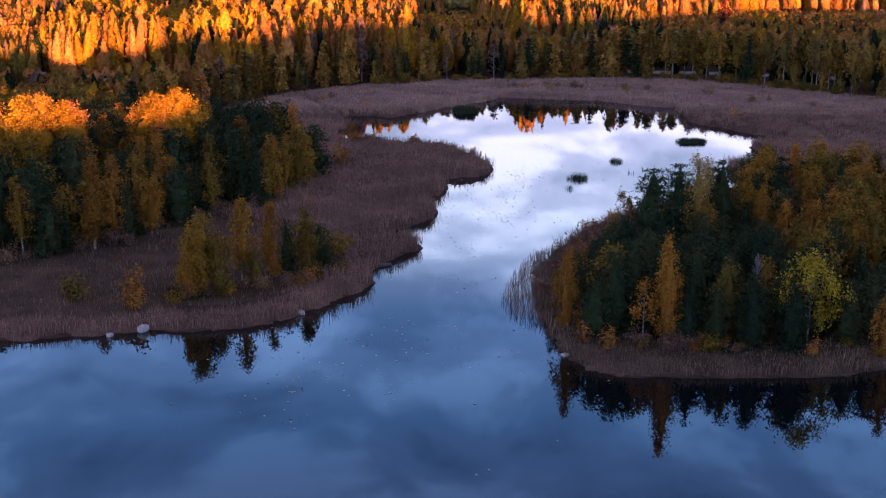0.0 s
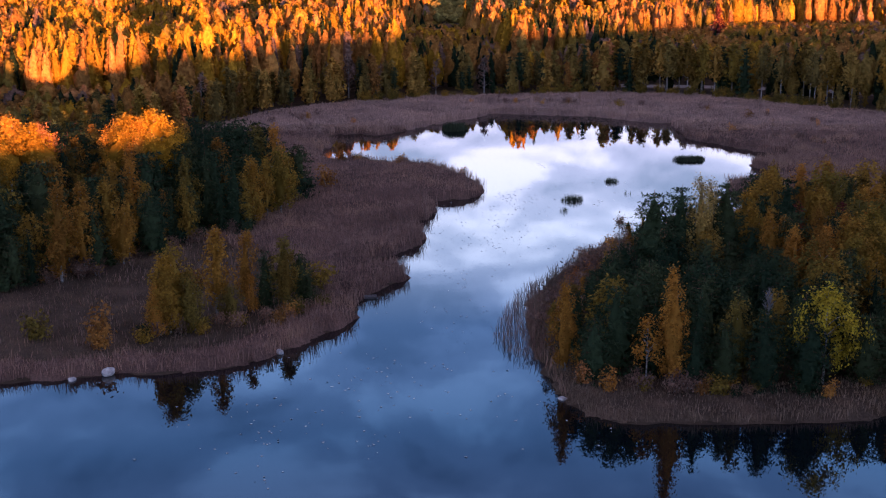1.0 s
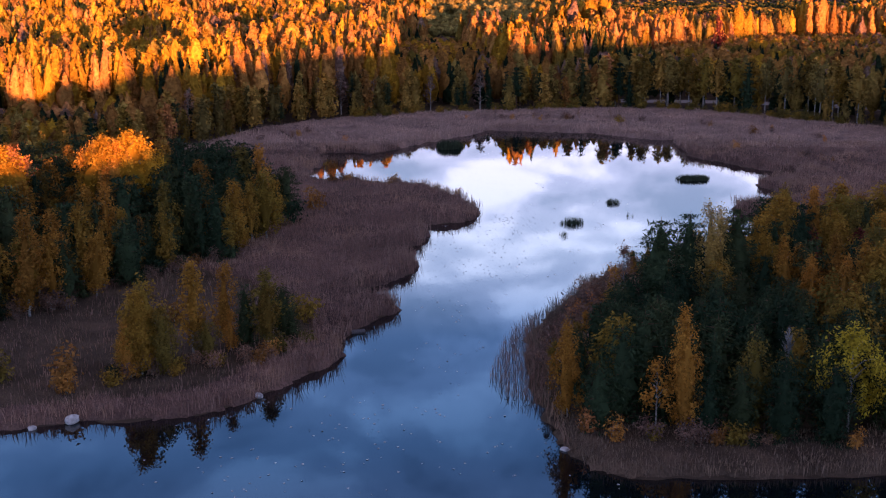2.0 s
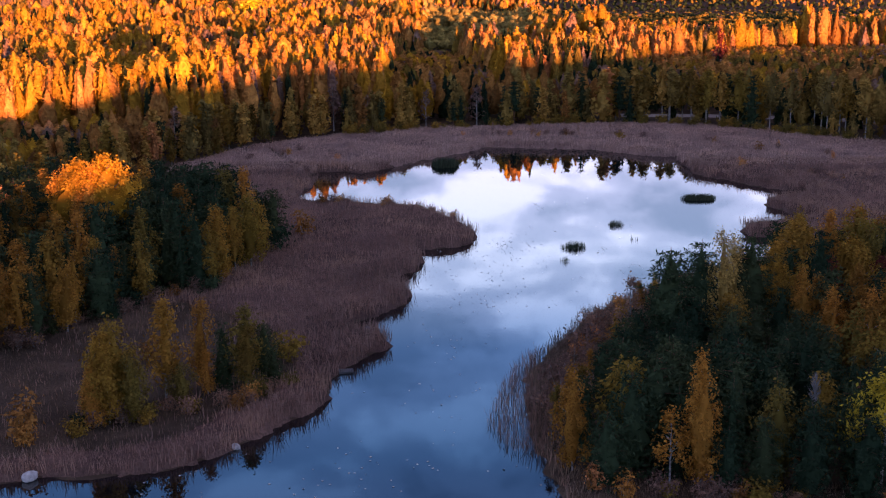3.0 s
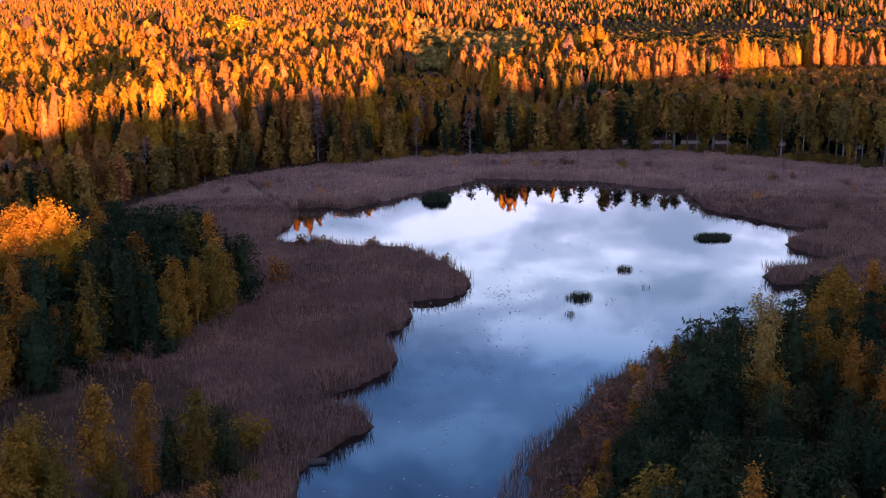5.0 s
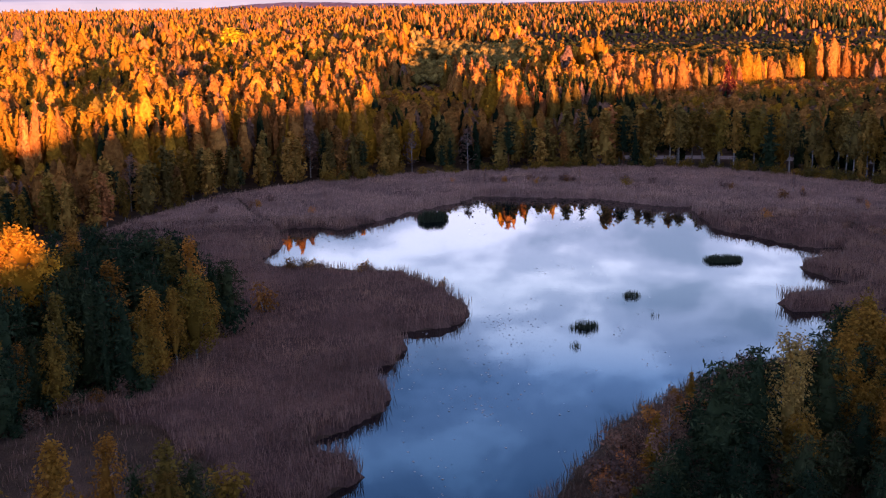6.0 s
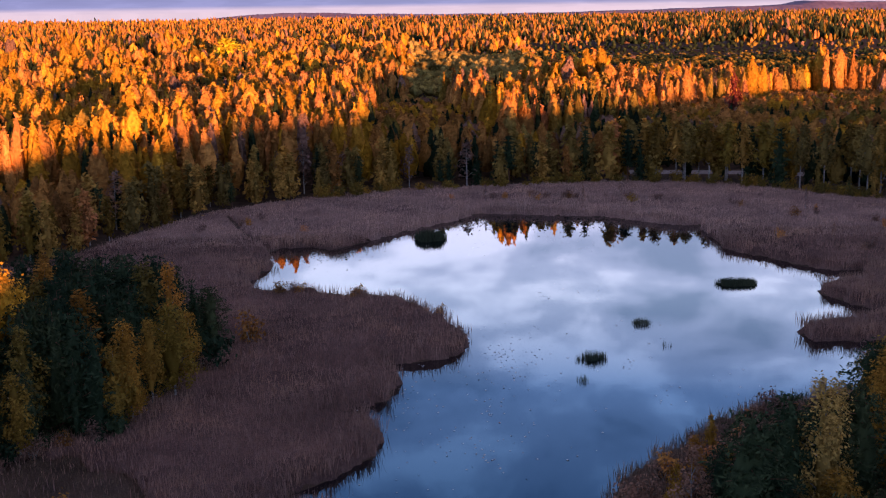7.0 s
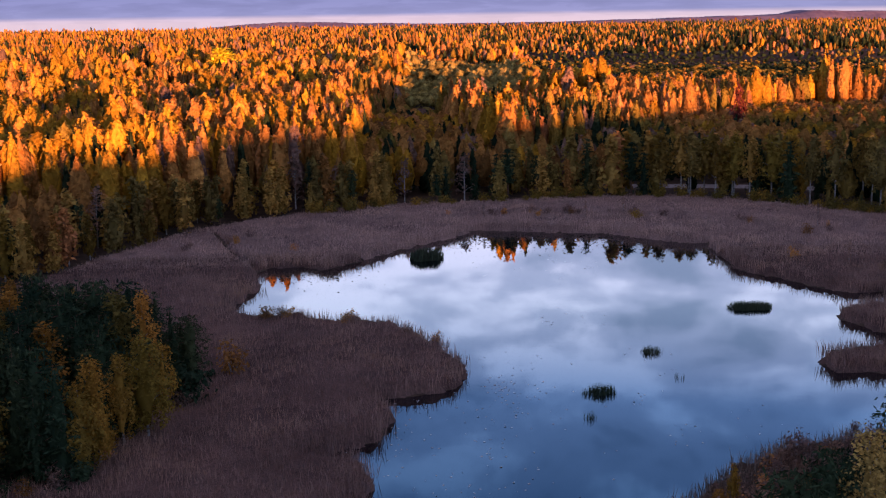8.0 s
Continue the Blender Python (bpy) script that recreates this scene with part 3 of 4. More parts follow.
def reed_mass(name, label, box, mat, sedge=False):
    """The dense body of a reed bed: an uneven thatch, steep at the water's edge."""
    step = 0.75
    xs, ys = np.arange(box[0], box[2], step), np.arange(box[1], box[3], step)
    X, Y = np.meshgrid(xs, ys)
    rng = np.random.RandomState(len(label))
    d = chart(chart_shore, X, Y)
    keep = (d > 0.3) & (on_sedge(X, Y) == sedge) & ~chart(chart_wood, X, Y) & ((X < 6) | (X > 15.5) | (Y < 128) | (Y > 168))
    for ditch in DITCHES:
        keep &= distance(ditch, X, Y, False) > 0.8
    tall = reed_height(X, Y, d) * (0.6 if sedge else 1.0)
    Z = np.maximum(chart(chart_z, X, Y), -0.2) + tall * (0.16 + 0.40 * smooth(d, 0.3, 1.2)) * rng.uniform(0.75, 1.2, X.shape)
    X, Y = X + rng.uniform(-0.25, 0.25, X.shape), Y + rng.uniform(-0.25, 0.25, X.shape)
    Z = np.where(keep, Z, -0.25)
    n, m = X.shape
    i = (np.arange(n - 1)[:, None] * m + np.arange(m - 1)[None])
    near = keep[:-1, :-1] | keep[1:, :-1] | keep[:-1, 1:] | keep[1:, 1:]
    i = i[near]
    v = np.stack([X.ravel(), Y.ravel(), Z.ravel()], 1)
    f = np.stack([i, i + 1, i + m + 1, i + m], 1)
    used, back = np.unique(f, return_inverse=True)
    return tagged(new(name, mesh_of(name, v[used], back.reshape(f.shape), mat)), label, "reeds", kind="stuff")


reed_mass("reed_thatch", "dense dry brown reed mass on the marsh", (-95, 120, 14, 300), shaded_thatch_mat)
reed_mass("reed_thatch", "dense pale brown plumed reed mass in the far belt", (-75, 300, 125, 378), lit_thatch_mat)
reed_mass("reed_thatch", "dense dry brown reed mass on the lobed bank", (54, 199, 128, 300), shaded_thatch_mat)
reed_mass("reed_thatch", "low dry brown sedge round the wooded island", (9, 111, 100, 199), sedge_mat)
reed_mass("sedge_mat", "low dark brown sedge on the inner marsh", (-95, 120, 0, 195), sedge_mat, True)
bed("reed_bed", 11, (-95, 118, 14, 205), 15, "dry mauve-brown reeds and sedge on the marshy shore")
bed("sedge_bed", 17, (-95, 118, 0, 195), 9, "low dark brown sedge and grass on the inner marsh", True)
bed("reed_bed", 12, (-95, 205, 14, 300), 10, "dry mauve-brown reed bed round the pond's arm")
bed("reed_bed", 13, (-75, 290, 125, 378), 11, "broad belt of dry reeds before the forest edge, paled as under grazing light", mat=lit_reed_mat)
bed("reed_bed", 14, (54, 198, 128, 300), 10, "dry reeds on the pond's lobed bank")
bed("reed_bed", 16, (54, 203, 84, 268), 9, "dense dry reeds on the lobes of the pond's bank")
bed("reed_bed", 15, (9, 110, 100, 198), 15, "dry straw-coloured reed fringe round the wooded island", mat=pale_sedge_mat)

# ---- small things on the water ----
rng = np.random.RandomState(71)


def boulder(name, x, y, z, size, seed, label):
    bm = bmesh.new()
    bmesh.ops.create_icosphere(bm, subdivisions=3, radius=1)
    for v in bm.verts:
        v.co *= 1 + 0.28 * noise.noise(v.co * 1.1 + Vector((seed, 0, 0))) + 0.06 * noise.noise(v.co * 4)
        v.co = Vector((v.co.x * size[0], v.co.y * size[1], max(v.co.z, -0.6) * size[2]))
    me = bpy.data.meshes.new(name)
    bm.to_mesh(me)
    bm.free()
    me.materials.append(rock_mat)
    ob = new(name, me)
    ob.matrix_basis = pose(x, y, z, 0, 0, seed * 40)
    return tagged(ob, label, "boulder", "boulders on the shore")


boulder("boulder", -34.9, 128.9, 0.35, (0.75, 0.6, 0.55), 1, "pale granite boulder at the reed's edge")
boulder("boulder", -38.4, 127.4, 0.05, (0.5, 0.4, 0.3), 2, "low grey boulder in the shallows")
boulder("boulder", -17.2, 135.6, 0.15, (0.55, 0.4, 0.35), 3, "low grey boulder in the shallows")
boulder("boulder", 13.6, 121.2, 0.05, (0.45, 0.4, 0.25), 4, "low grey boulder in the shallows")


def raft(x, y, turn):
    """A small landing stage: planks on two floats."""
    top = tagged(new("landing_stage"), "small dark weathered wooden landing stage by the reeds", "landing stage")
    top.matrix_basis = pose(x, y, 0, 0, 0, turn)
    for name, w, d, h, spots in (("float", 1.7, 0.22, 0.26, ((0, -0.4, 0.05), (0, 0.4, 0.05))),
                                 ("plank", 0.2, 1.15, 0.05, [(-0.75 + 0.25 * i, 0, 0.21) for i in range(7)])):
        bm = bmesh.new()
        bmesh.ops.create_cube(bm, size=1, matrix=Matrix.Diagonal((w, d, h, 1)))
        bmesh.ops.bevel(bm, geom=bm.edges[:], offset=0.015, segments=1, affect="EDGES")
        me = bpy.data.meshes.new(name)
        bm.to_mesh(me)
        bm.free()
        me.materials.append(wet_wood)
        for spot in spots:
            part(name, me, top).location = spot


raft(-8.0, 157.3, 8)


def pads(name, seed, n, box, size, label, mat, group_size):
    """Floating leaves in loose drifts, each a small six-sided disc with a tilt."""
    rng = np.random.RandomState(seed)
    k = n // group_size
    cx, cy = rng.uniform(box[0], box[2], k), rng.uniform(box[1], box[3], k)
    spread = rng.uniform(0.8, 4.5, k)
    x = np.repeat(cx, group_size) + rng.normal(0, 1, k * group_size) * np.repeat(spread, group_size)
    y = np.repeat(cy, group_size) + rng.normal(0, 1, k * group_size) * np.repeat(spread, group_size) * 1.5
    open_water = chart(chart_shore, x, y) < -0.8
    open_water |= y < 110
    x, y = x[open_water], y[open_water]
    m = len(x)
    a = rng.uniform(0, 6.283, (m, 1)) + np.arange(6)[None] * 1.0472
    r = size * rng.uniform(0.5, 1.3, (m, 1)) * rng.uniform(0.85, 1.1, (m, 6))
    lift = 0.012 + np.abs(rng.normal(0, 0.12, (m, 1))) * size * (1 + np.cos(a - rng.uniform(0, 6, (m, 1))))
    v = np.stack([x[:, None] + r * np.cos(a), y[:, None] + r * np.sin(a), lift], 2)
    ob = new(name, mesh_of(name, v.reshape(-1, 3), np.arange(6 * m, dtype=np.int32).reshape(m, 6), mat))
    return tagged(ob, label, "lily pads", kind="stuff")


pads("lily_pads", 72, 420, (-22, 100, 16, 215), 0.11, "pale floating leaves scattered on the water", pad_mat, 9)
pads("lily_pads", 73, 130, (4, 200, 52, 300), 0.11, "pale floating leaves scattered on the pond", pad_mat, 10)
pads("lily_pads", 76, 260, (-6, 180, 17, 226), 0.12, "pale floating leaves scattered off the reeds", pad_mat, 12)
pads("lily_pads", 74, 900, (12, 312, 52, 324), 0.2, "dark lily pads off the far reeds", dark_pad_mat, 12)
pads("lily_pads", 75, 260, (-24, 284, -10, 293), 0.17, "dark lily pads in the pond's inner bay", dark_pad_mat, 12)

rng = np.random.RandomState(31)
SPARSE = [(12.5, 131), (8.6, 135), (7.4, 141), (9.2, 150), (12.4, 160), (16.5, 164.5), (13, 157)]
x, y = rng.uniform(6, 17, 3600), rng.uniform(130, 166, 3600)
k = inside(SPARSE, x, y)
reeds("sparse_reeds", rng, x[k], y[k], 1.7 + 0 * x[k], "thin reeds standing in the shallow water", reed_mat, 0.05)

for cx, cy, rx, ry, n, tall, label in (
        (25.5, 217.2, 1.9, 1.1, 330, 1.5, "dense clump of dark green rushes in open water"),
        (23.0, 208.2, 0.8, 0.6, 40, 1.2, "small clump of dark green rushes in open water"),
        (35.1, 234.2, 1.35, 0.9, 230, 1.25, "small dense clump of dark green rushes in open water"),
        (55.1, 257.4, 3.7, 1.8, 1900, 1.35, "wide low islet of dark green rushes"),
        (36.4, 222.6, 0.9, 0.5, 14, 1.3, "a few thin rush stems in open water"),
        (5.4, 300.5, 3.3, 2.6, 900, 2.3, "rounded dark tussock of reeds at the water's edge")):
    r, a = np.sqrt(rng.uniform(0, 1, n)), rng.uniform(0, 6.283, n)
    r = r * (1 + 0.16 * np.sin(2 * a + cx) + 0.13 * np.sin(5 * a + cy))
    x, y = cx + rx * r * np.cos(a), cy + ry * r * np.sin(a)
    reeds("rush_clump", rng, x, y, tall * (1.05 - 0.28 * r ** 3), label, rush_mat, 0.075 if tall < 2 else 0.14, 0.10, "rushes", "thing", (0.05, 0.35))

# ---- gravel road behind the trees ----
ROAD = [(60, 388), (72, 386.5), (84, 384.5), (97, 380), (110, 373), (124, 364), (140, 350)]


def road_strip(offsets, heights):
    v, f = [], []
    line = np.array(ROAD, float)
    for i, c in enumerate(line):
        d = unit(line[min(i + 1, len(line) - 1)] - line[max(i - 1, 0)])
        base = float(height(c[0], c[1]))
        for o, hh in zip(offsets, heights):
            v.append((c[0] - d[1] * o, c[1] + d[0] * o, base + hh))
    k = len(offsets)
    for i in range(len(line) - 1):
        for j in range(k - 1):
            f.append((i * k + j, (i + 1) * k + j, (i + 1) * k + j + 1, i * k + j + 1))
    return v, f


road = new("road", mesh_of("road", *road_strip((-2.6, -1.1, -0.5, 0.0, 0.5, 1.1, 2.6), (-0.3, 0.5, 0.46, 0.54, 0.46, 0.5, -0.3)), road_mat))
tagged(road, "pale gravel road on a low bank behind the birches", "road", kind="structure")

# ---- far woods, joined ----
def scatter(seed, x0, x1, y0, y1, gap):
    rng = np.random.RandomState(seed)
    xs, ys = np.meshgrid(np.arange(x0, x1, gap), np.arange(y0, y1, gap))
    x, y = xs.ravel() + rng.uniform(-0.45, 0.45, xs.size) * gap, ys.ravel() + rng.uniform(-0.45, 0.45, xs.size) * gap
    return x, y, rng


def grove(name, rng, x, y, h, shapes, mat, label, wide=1.0):
    """Many trees of one kind in one mesh; shapes are crowns for a tree of 10 m."""
    pick = rng.randint(0, len(shapes), len(x))
    z = height(x, y)
    a = rng.uniform(0, 6.283, len(x))
    s, c = np.sin(a), np.cos(a)
    allv, allf, tones, base = [], [], [], 0
    tone = np.clip(0.5 + 0.26 * waves(x, y, 22, 46) + rng.normal(0, 0.10, len(x)), 0.05, 0.95)
    for k, (v, f) in enumerate(shapes):
        q = np.flatnonzero(pick == k)
        if not len(q):
            continue
        g = (h[q] / 10)[:, None]
        w = np.sqrt(1.65 * g) * (wide[q][:, None] if np.ndim(wide) else wide) * rng.uniform(0.85, 1.15, len(q))[:, None]
        vx, vy, vz = v[:, 0][None] * w, v[:, 1][None] * w, v[:, 2][None] * g
        X = vx * c[q][:, None] - vy * s[q][:, None] + x[q][:, None]
        Y = vx * s[q][:, None] + vy * c[q][:, None] + y[q][:, None]
        allv.append(np.stack([X, Y, vz + z[q][:, None]], 2).reshape(-1, 3))
        f = quads(len(v) // 4) if f is None else f
        allf.append((f[None] + (base + np.arange(len(q)) * len(v))[:, None, None]).reshape(-1, 4))
        base += len(q) * len(v)
        tones.append(np.repeat(tone[q], len(v)))
    v = np.concatenate(allv)
    me = mesh_of(name, v, np.concatenate(allf), mat)
    me.polygons.foreach_set("use_smooth", np.ones(len(me.polygons), dtype=bool))
    me.attributes.new("tone", "FLOAT", "POINT").data.foreach_set("value", np.concatenate(tones).astype(np.float32))
    return tagged(new(name, me), label, "forest", kind="stuff")


edge_broad = [wood_crown(k, 1.7 + 0.14 * (k % 4), 0.16, 7, 6, 190, 0.25, 0.1 * (k % 4), 1 + k % 3) for k in range(51, 63)]
edge_needle = [wood_crown(k, 1.5, 0.06, 7, 7, 170, 0.22, 0.8) for k in range(63, 68)]
deep_broad = [wood_crown(k, 1.7 + 0.14 * (k % 5), 0.56, 5, 4, 74, 0.32, 0.12 * (k % 4), 1 + k % 3) for k in range(71, 89)]
deep_needle = [wood_crown(k, 1.3, 0.40, 5, 5, 80, 0.25, 0.8) for k in range(89, 95)]
near_broad = [wood_crown(k, 1.65 + 0.14 * (k % 5), 0.58, 4, 3, 28, 0.40, 0.12 * (k % 4), 1 + k % 2) for k in range(1, 17)]
near_needle = [wood_crown(k, 1.15, 0.45, 5, 3, 30, 0.34, 0.8) for k in range(17, 23)]
mid_broad = [wood_crown(k, 1.75 + 0.15 * (k % 3), 0.62, 5, 3, 5, 0.45, 0.2 * (k % 3)) for k in range(23, 39)]
mid_needle = [wood_crown(k, 1.25, 0.5, 4, 3, 4, 0.45, 0.75) for k in range(39, 45)]
skirt_broad = [wood_crown(k, 1.65 + 0.13 * (k % 4), 0.2, 6, 5, 84, 0.32, 0.1 * (k % 4), 1 + k % 2) for k in range(103, 113)]
ridge_broad = [wood_crown(k, 2.2, 0.0, 5, 3, 6, 0.6) for k in range(95, 103)]
far_broad = [wood_crown(k, 1.5 + 0.2 * (k % 3), 0.62, 4, 2, 0, 0.6, 0.3) for k in range(41, 51)]

# stands that rise above the rest or lie lower: place, half width, lift, leaning to yellow (minus) or to spruce (plus)
STANDS = ((-66, 370, 13, 0.28, -0.30), (-78, 326, 7, 0.25, -0.25), (-78, 350, 6, 0.2, -0.2), (-104, 536, 11, 0.25, -0.3), (-112, 500, 10, 0.2, -0.25),
          (-54, 428, 9, 0.25, -0.1), (-48, 360, 8, 0.15, -0.1), (-41, 411, 9, 0.3, -0.25), (27, 420, 8, 0.25, -0.25), (68, 520, 14, 0.15, -0.3),
          (174, 560, 12, 0.2, -0.3), (-139, 524, 13, -0.3, 0.25), (-95, 545, 12, -0.35, 0.25), (-59, 398, 7, -0.3, 0.25), (-120, 470, 9, -0.3, 0.25),
          (-110, 692, 12, -0.3, 0.25), (76, 428, 13, -0.2, 0.08), (-6, 570, 16, -0.45, 0.3), (-28, 470, 12, -0.35, 0.3), (-22, 520, 10, -0.3, 0.2),
          (-60, 640, 16, -0.3, 0.25), (-5, 450, 9, 0.12, -0.1))
# where the tall, sunlit stands begin behind the lower, shaded front of the forest
TALL_EDGE = [(-400, 250), (-125, 316), (-100, 320), (-85, 324), (-64, 322), (-50, 336), (-37, 352), (-23, 374), (-13, 378), (-11, 430), (-13, 560),
             (8, 590), (20, 460), (28, 398), (46, 408), (64, 440), (90, 466), (122, 490), (163, 560), (200, 540), (320, 580), (600, 600)]
FRONT = TALL_EDGE + [(600, 0), (-400, 0)]


def shade_top(x, y):
    """Height below which the near ridge keeps the evening sun off."""
    side = x - np.tan(radians(SUN_SIDE)) * (y + 122)
    crest = 21.3 + 6.0 * smooth(side, 64, 98) + 3.0 * smooth(side, 112, 150) + 5.4
    return crest - (y + 122) / np.cos(radians(SUN_SIDE)) * np.tan(radians(SUN_ELEVATION))


MIX = (("yellow", 0.36), ("rust", 0.57), ("bare", 0.60), ("olive", 0.72), ("green", 9.0))


def woods(tag, seed, y0, y1, gap, broad, needle, tall, reserve=0, depth=1e9):
    half = 0.385 * y1 + 16
    x, y, rng = scatter(seed, -half, half, y0, y1, gap)
    keep = (np.abs(x - 2) < 0.385 * y + 16) & inside(FOREST, x, y)
    if reserve:
        d = distance(FOREST_EDGE, x, y, False)
        keep &= ((d > reserve) | ((depth < 1e8) & ((x < -95) | (x > 130)))) & (d < depth)
    keep &= distance(ROAD, x, y, False) > 5.5
    x, y = x[keep], y[keep]
    # stands of their own age and kind, some tall, some low
    age = np.tanh(1.7 * waves(x, y, 62, 43))
    stand = 0.45 + 0.10 * np.tanh((x - 10) / 90) + 0.16 * waves(x, y, 80, 41) + 0.12 * waves(x, y, 26, 42) - 0.12 * waves(x, y, 40, 45) + rng.normal(0, 0.07, len(x)) + 0.5 * (rng.uniform(0, 1, len(x)) < 0.12)
    h = tall * rng.uniform(0.84, 1.12, len(x)) * (1 + 0.08 * age + 0.19 * waves(x, y, 42, 45) + 0.05 * waves(x, y, 150, 44))
    h = h * (0.66 + 0.34 * smooth(distance(FOREST_EDGE, x, y, False), 4, 38))
    for sx, sy, sr, lift, shift in STANDS:
        near = np.exp(-((x - sx) / sr) ** 2 - ((y - sy) / (sr * 1.6)) ** 2)
        h = h * (1 + lift * near)
        stand = stand + shift * near
    # the front of the forest stays below the ridge's shade, the stands behind it rise above
    lit = shade_top(x, y) - 1.6
    front = inside(FRONT, x, y)
    back = distance(TALL_EDGE, x, y, False)
    h = np.where(front, np.minimum(h, np.maximum(lit - 0.8, 9.0) * rng.uniform(0.78, 1.0, len(x))), h)
    h = np.where(~front & (back < 90) & (y < 600), np.maximum(h, lit + 3.2 * rng.uniform(0.0, 1.4, len(x))), h)
    # a young plantation, a low strip further off, a tall stand on a knoll, a shaded clearing
    field = smooth(y, 520, 600) * smooth(-y, -960, -900) * smooth(x, -8, 6) * smooth(-x + 0.06 * (y - 700), -70, -58)
    strip = smooth(y - 0.05 * x, 585, 630) * smooth(-y - 0.2 * x, -1250, -1200) * smooth(x - 0.06 * (y - 700), 62, 84)
    knoll = smooth(y, 430, 480) * smooth(-y, -575, -545) * smooth(x, 36, 60)
    # clearing with low growth, its shade painted as dark spruce green
    row = distance([(-520, 1330), (-367, 1150), (-320, 1100), (-254, 1016), (-198, 912), (-153, 822)], x, y, False)
    h = h * (1 - 0.36 * field) * (1 - 0.70 * strip) * (1 + 0.04 * knoll)
    # strip leans to dark kinds, so leaf colour deepens its shade
    stand = np.where(strip > 0.5, 0.66 + 0.5 * (stand - 0.5), stand)
    stand = np.where(knoll > 0.5, np.minimum(stand * 0.7 + 0.1, 0.6), stand)
    # kinds turn pinkish with distance, haze imitated by the leaf colours
    stand = np.where(row < 17, 0.9, stand) + 0.10 * smooth(y, 700, 1400)
    h = h * (1 - 0.75 * (row < 17)) * (1 + 0.28 * np.tanh(2 * waves(0.3 * x, y, 130, 47)) * smooth(y, 560, 760))
    broaden = (1 + 0.8 * field + 1.1 * strip) * np.where(front, 1.22, 1.0)
    skirt = ~front & (back < 26) & (y < 620)
    if depth < 1e8:
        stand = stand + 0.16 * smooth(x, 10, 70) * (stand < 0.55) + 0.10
    young = field > 0.5
    if young.any():
        grove("forest", rng, x[young], y[young], h[young], broad, wood_leaf["straw"], "young pale olive plantation among the autumn birches" + tag, broaden[young])
    stand = np.where(young, -99, stand)
    low = -9
    for key, high in MIX:
        q = (stand >= low) & (stand < high)
        low = high
        shapes = needle if key == "green" else broad
        names = {
            "yellow": "yellow autumn birch forest", "rust": "orange autumn aspen forest", "olive": "olive green autumn birch forest",
            "green": "dark green spruce forest", "bare": "thin-leaved pinkish brown birch forest"}
        # the shaded front band takes the olive with light added to its tone
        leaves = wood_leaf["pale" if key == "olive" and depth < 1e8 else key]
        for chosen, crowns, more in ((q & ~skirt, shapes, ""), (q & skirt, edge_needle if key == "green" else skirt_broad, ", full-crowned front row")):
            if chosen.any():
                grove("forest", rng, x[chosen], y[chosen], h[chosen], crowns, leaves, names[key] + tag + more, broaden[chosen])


woods(" behind the reed belt", 51, 215, 470, 4.7, edge_broad, edge_needle, 16.0, 11, 34)
woods(" deeper in", 56, 215, 500, 4.4, deep_broad, deep_needle, 16.5, 34)
woods(" in the middle distance", 55, 500, 720, 4.8, near_broad, near_needle, 17.0)
woods(" further off", 52, 720, 1060, 5.3, mid_broad, mid_needle, 17.5)
woods(" well beyond", 57, 1060, 1700, 6.7, far_broad, far_broad, 18.0)
woods(" towards the horizon", 53, 1700, 3480, 14.0, far_broad, far_broad, 18.5)

# the wooded ridge on the near shore, behind the camera: it keeps the lake in shade
x, y, rng = scatter(54, -180, 520, -130, -114, 3.0)
grove("forest", rng, x, y, 5.5 * rng.uniform(0.9, 1.06, len(x)), ridge_broad, wood_leaf["olive"], "mixed forest on the ridge of the near shore", 3.0)

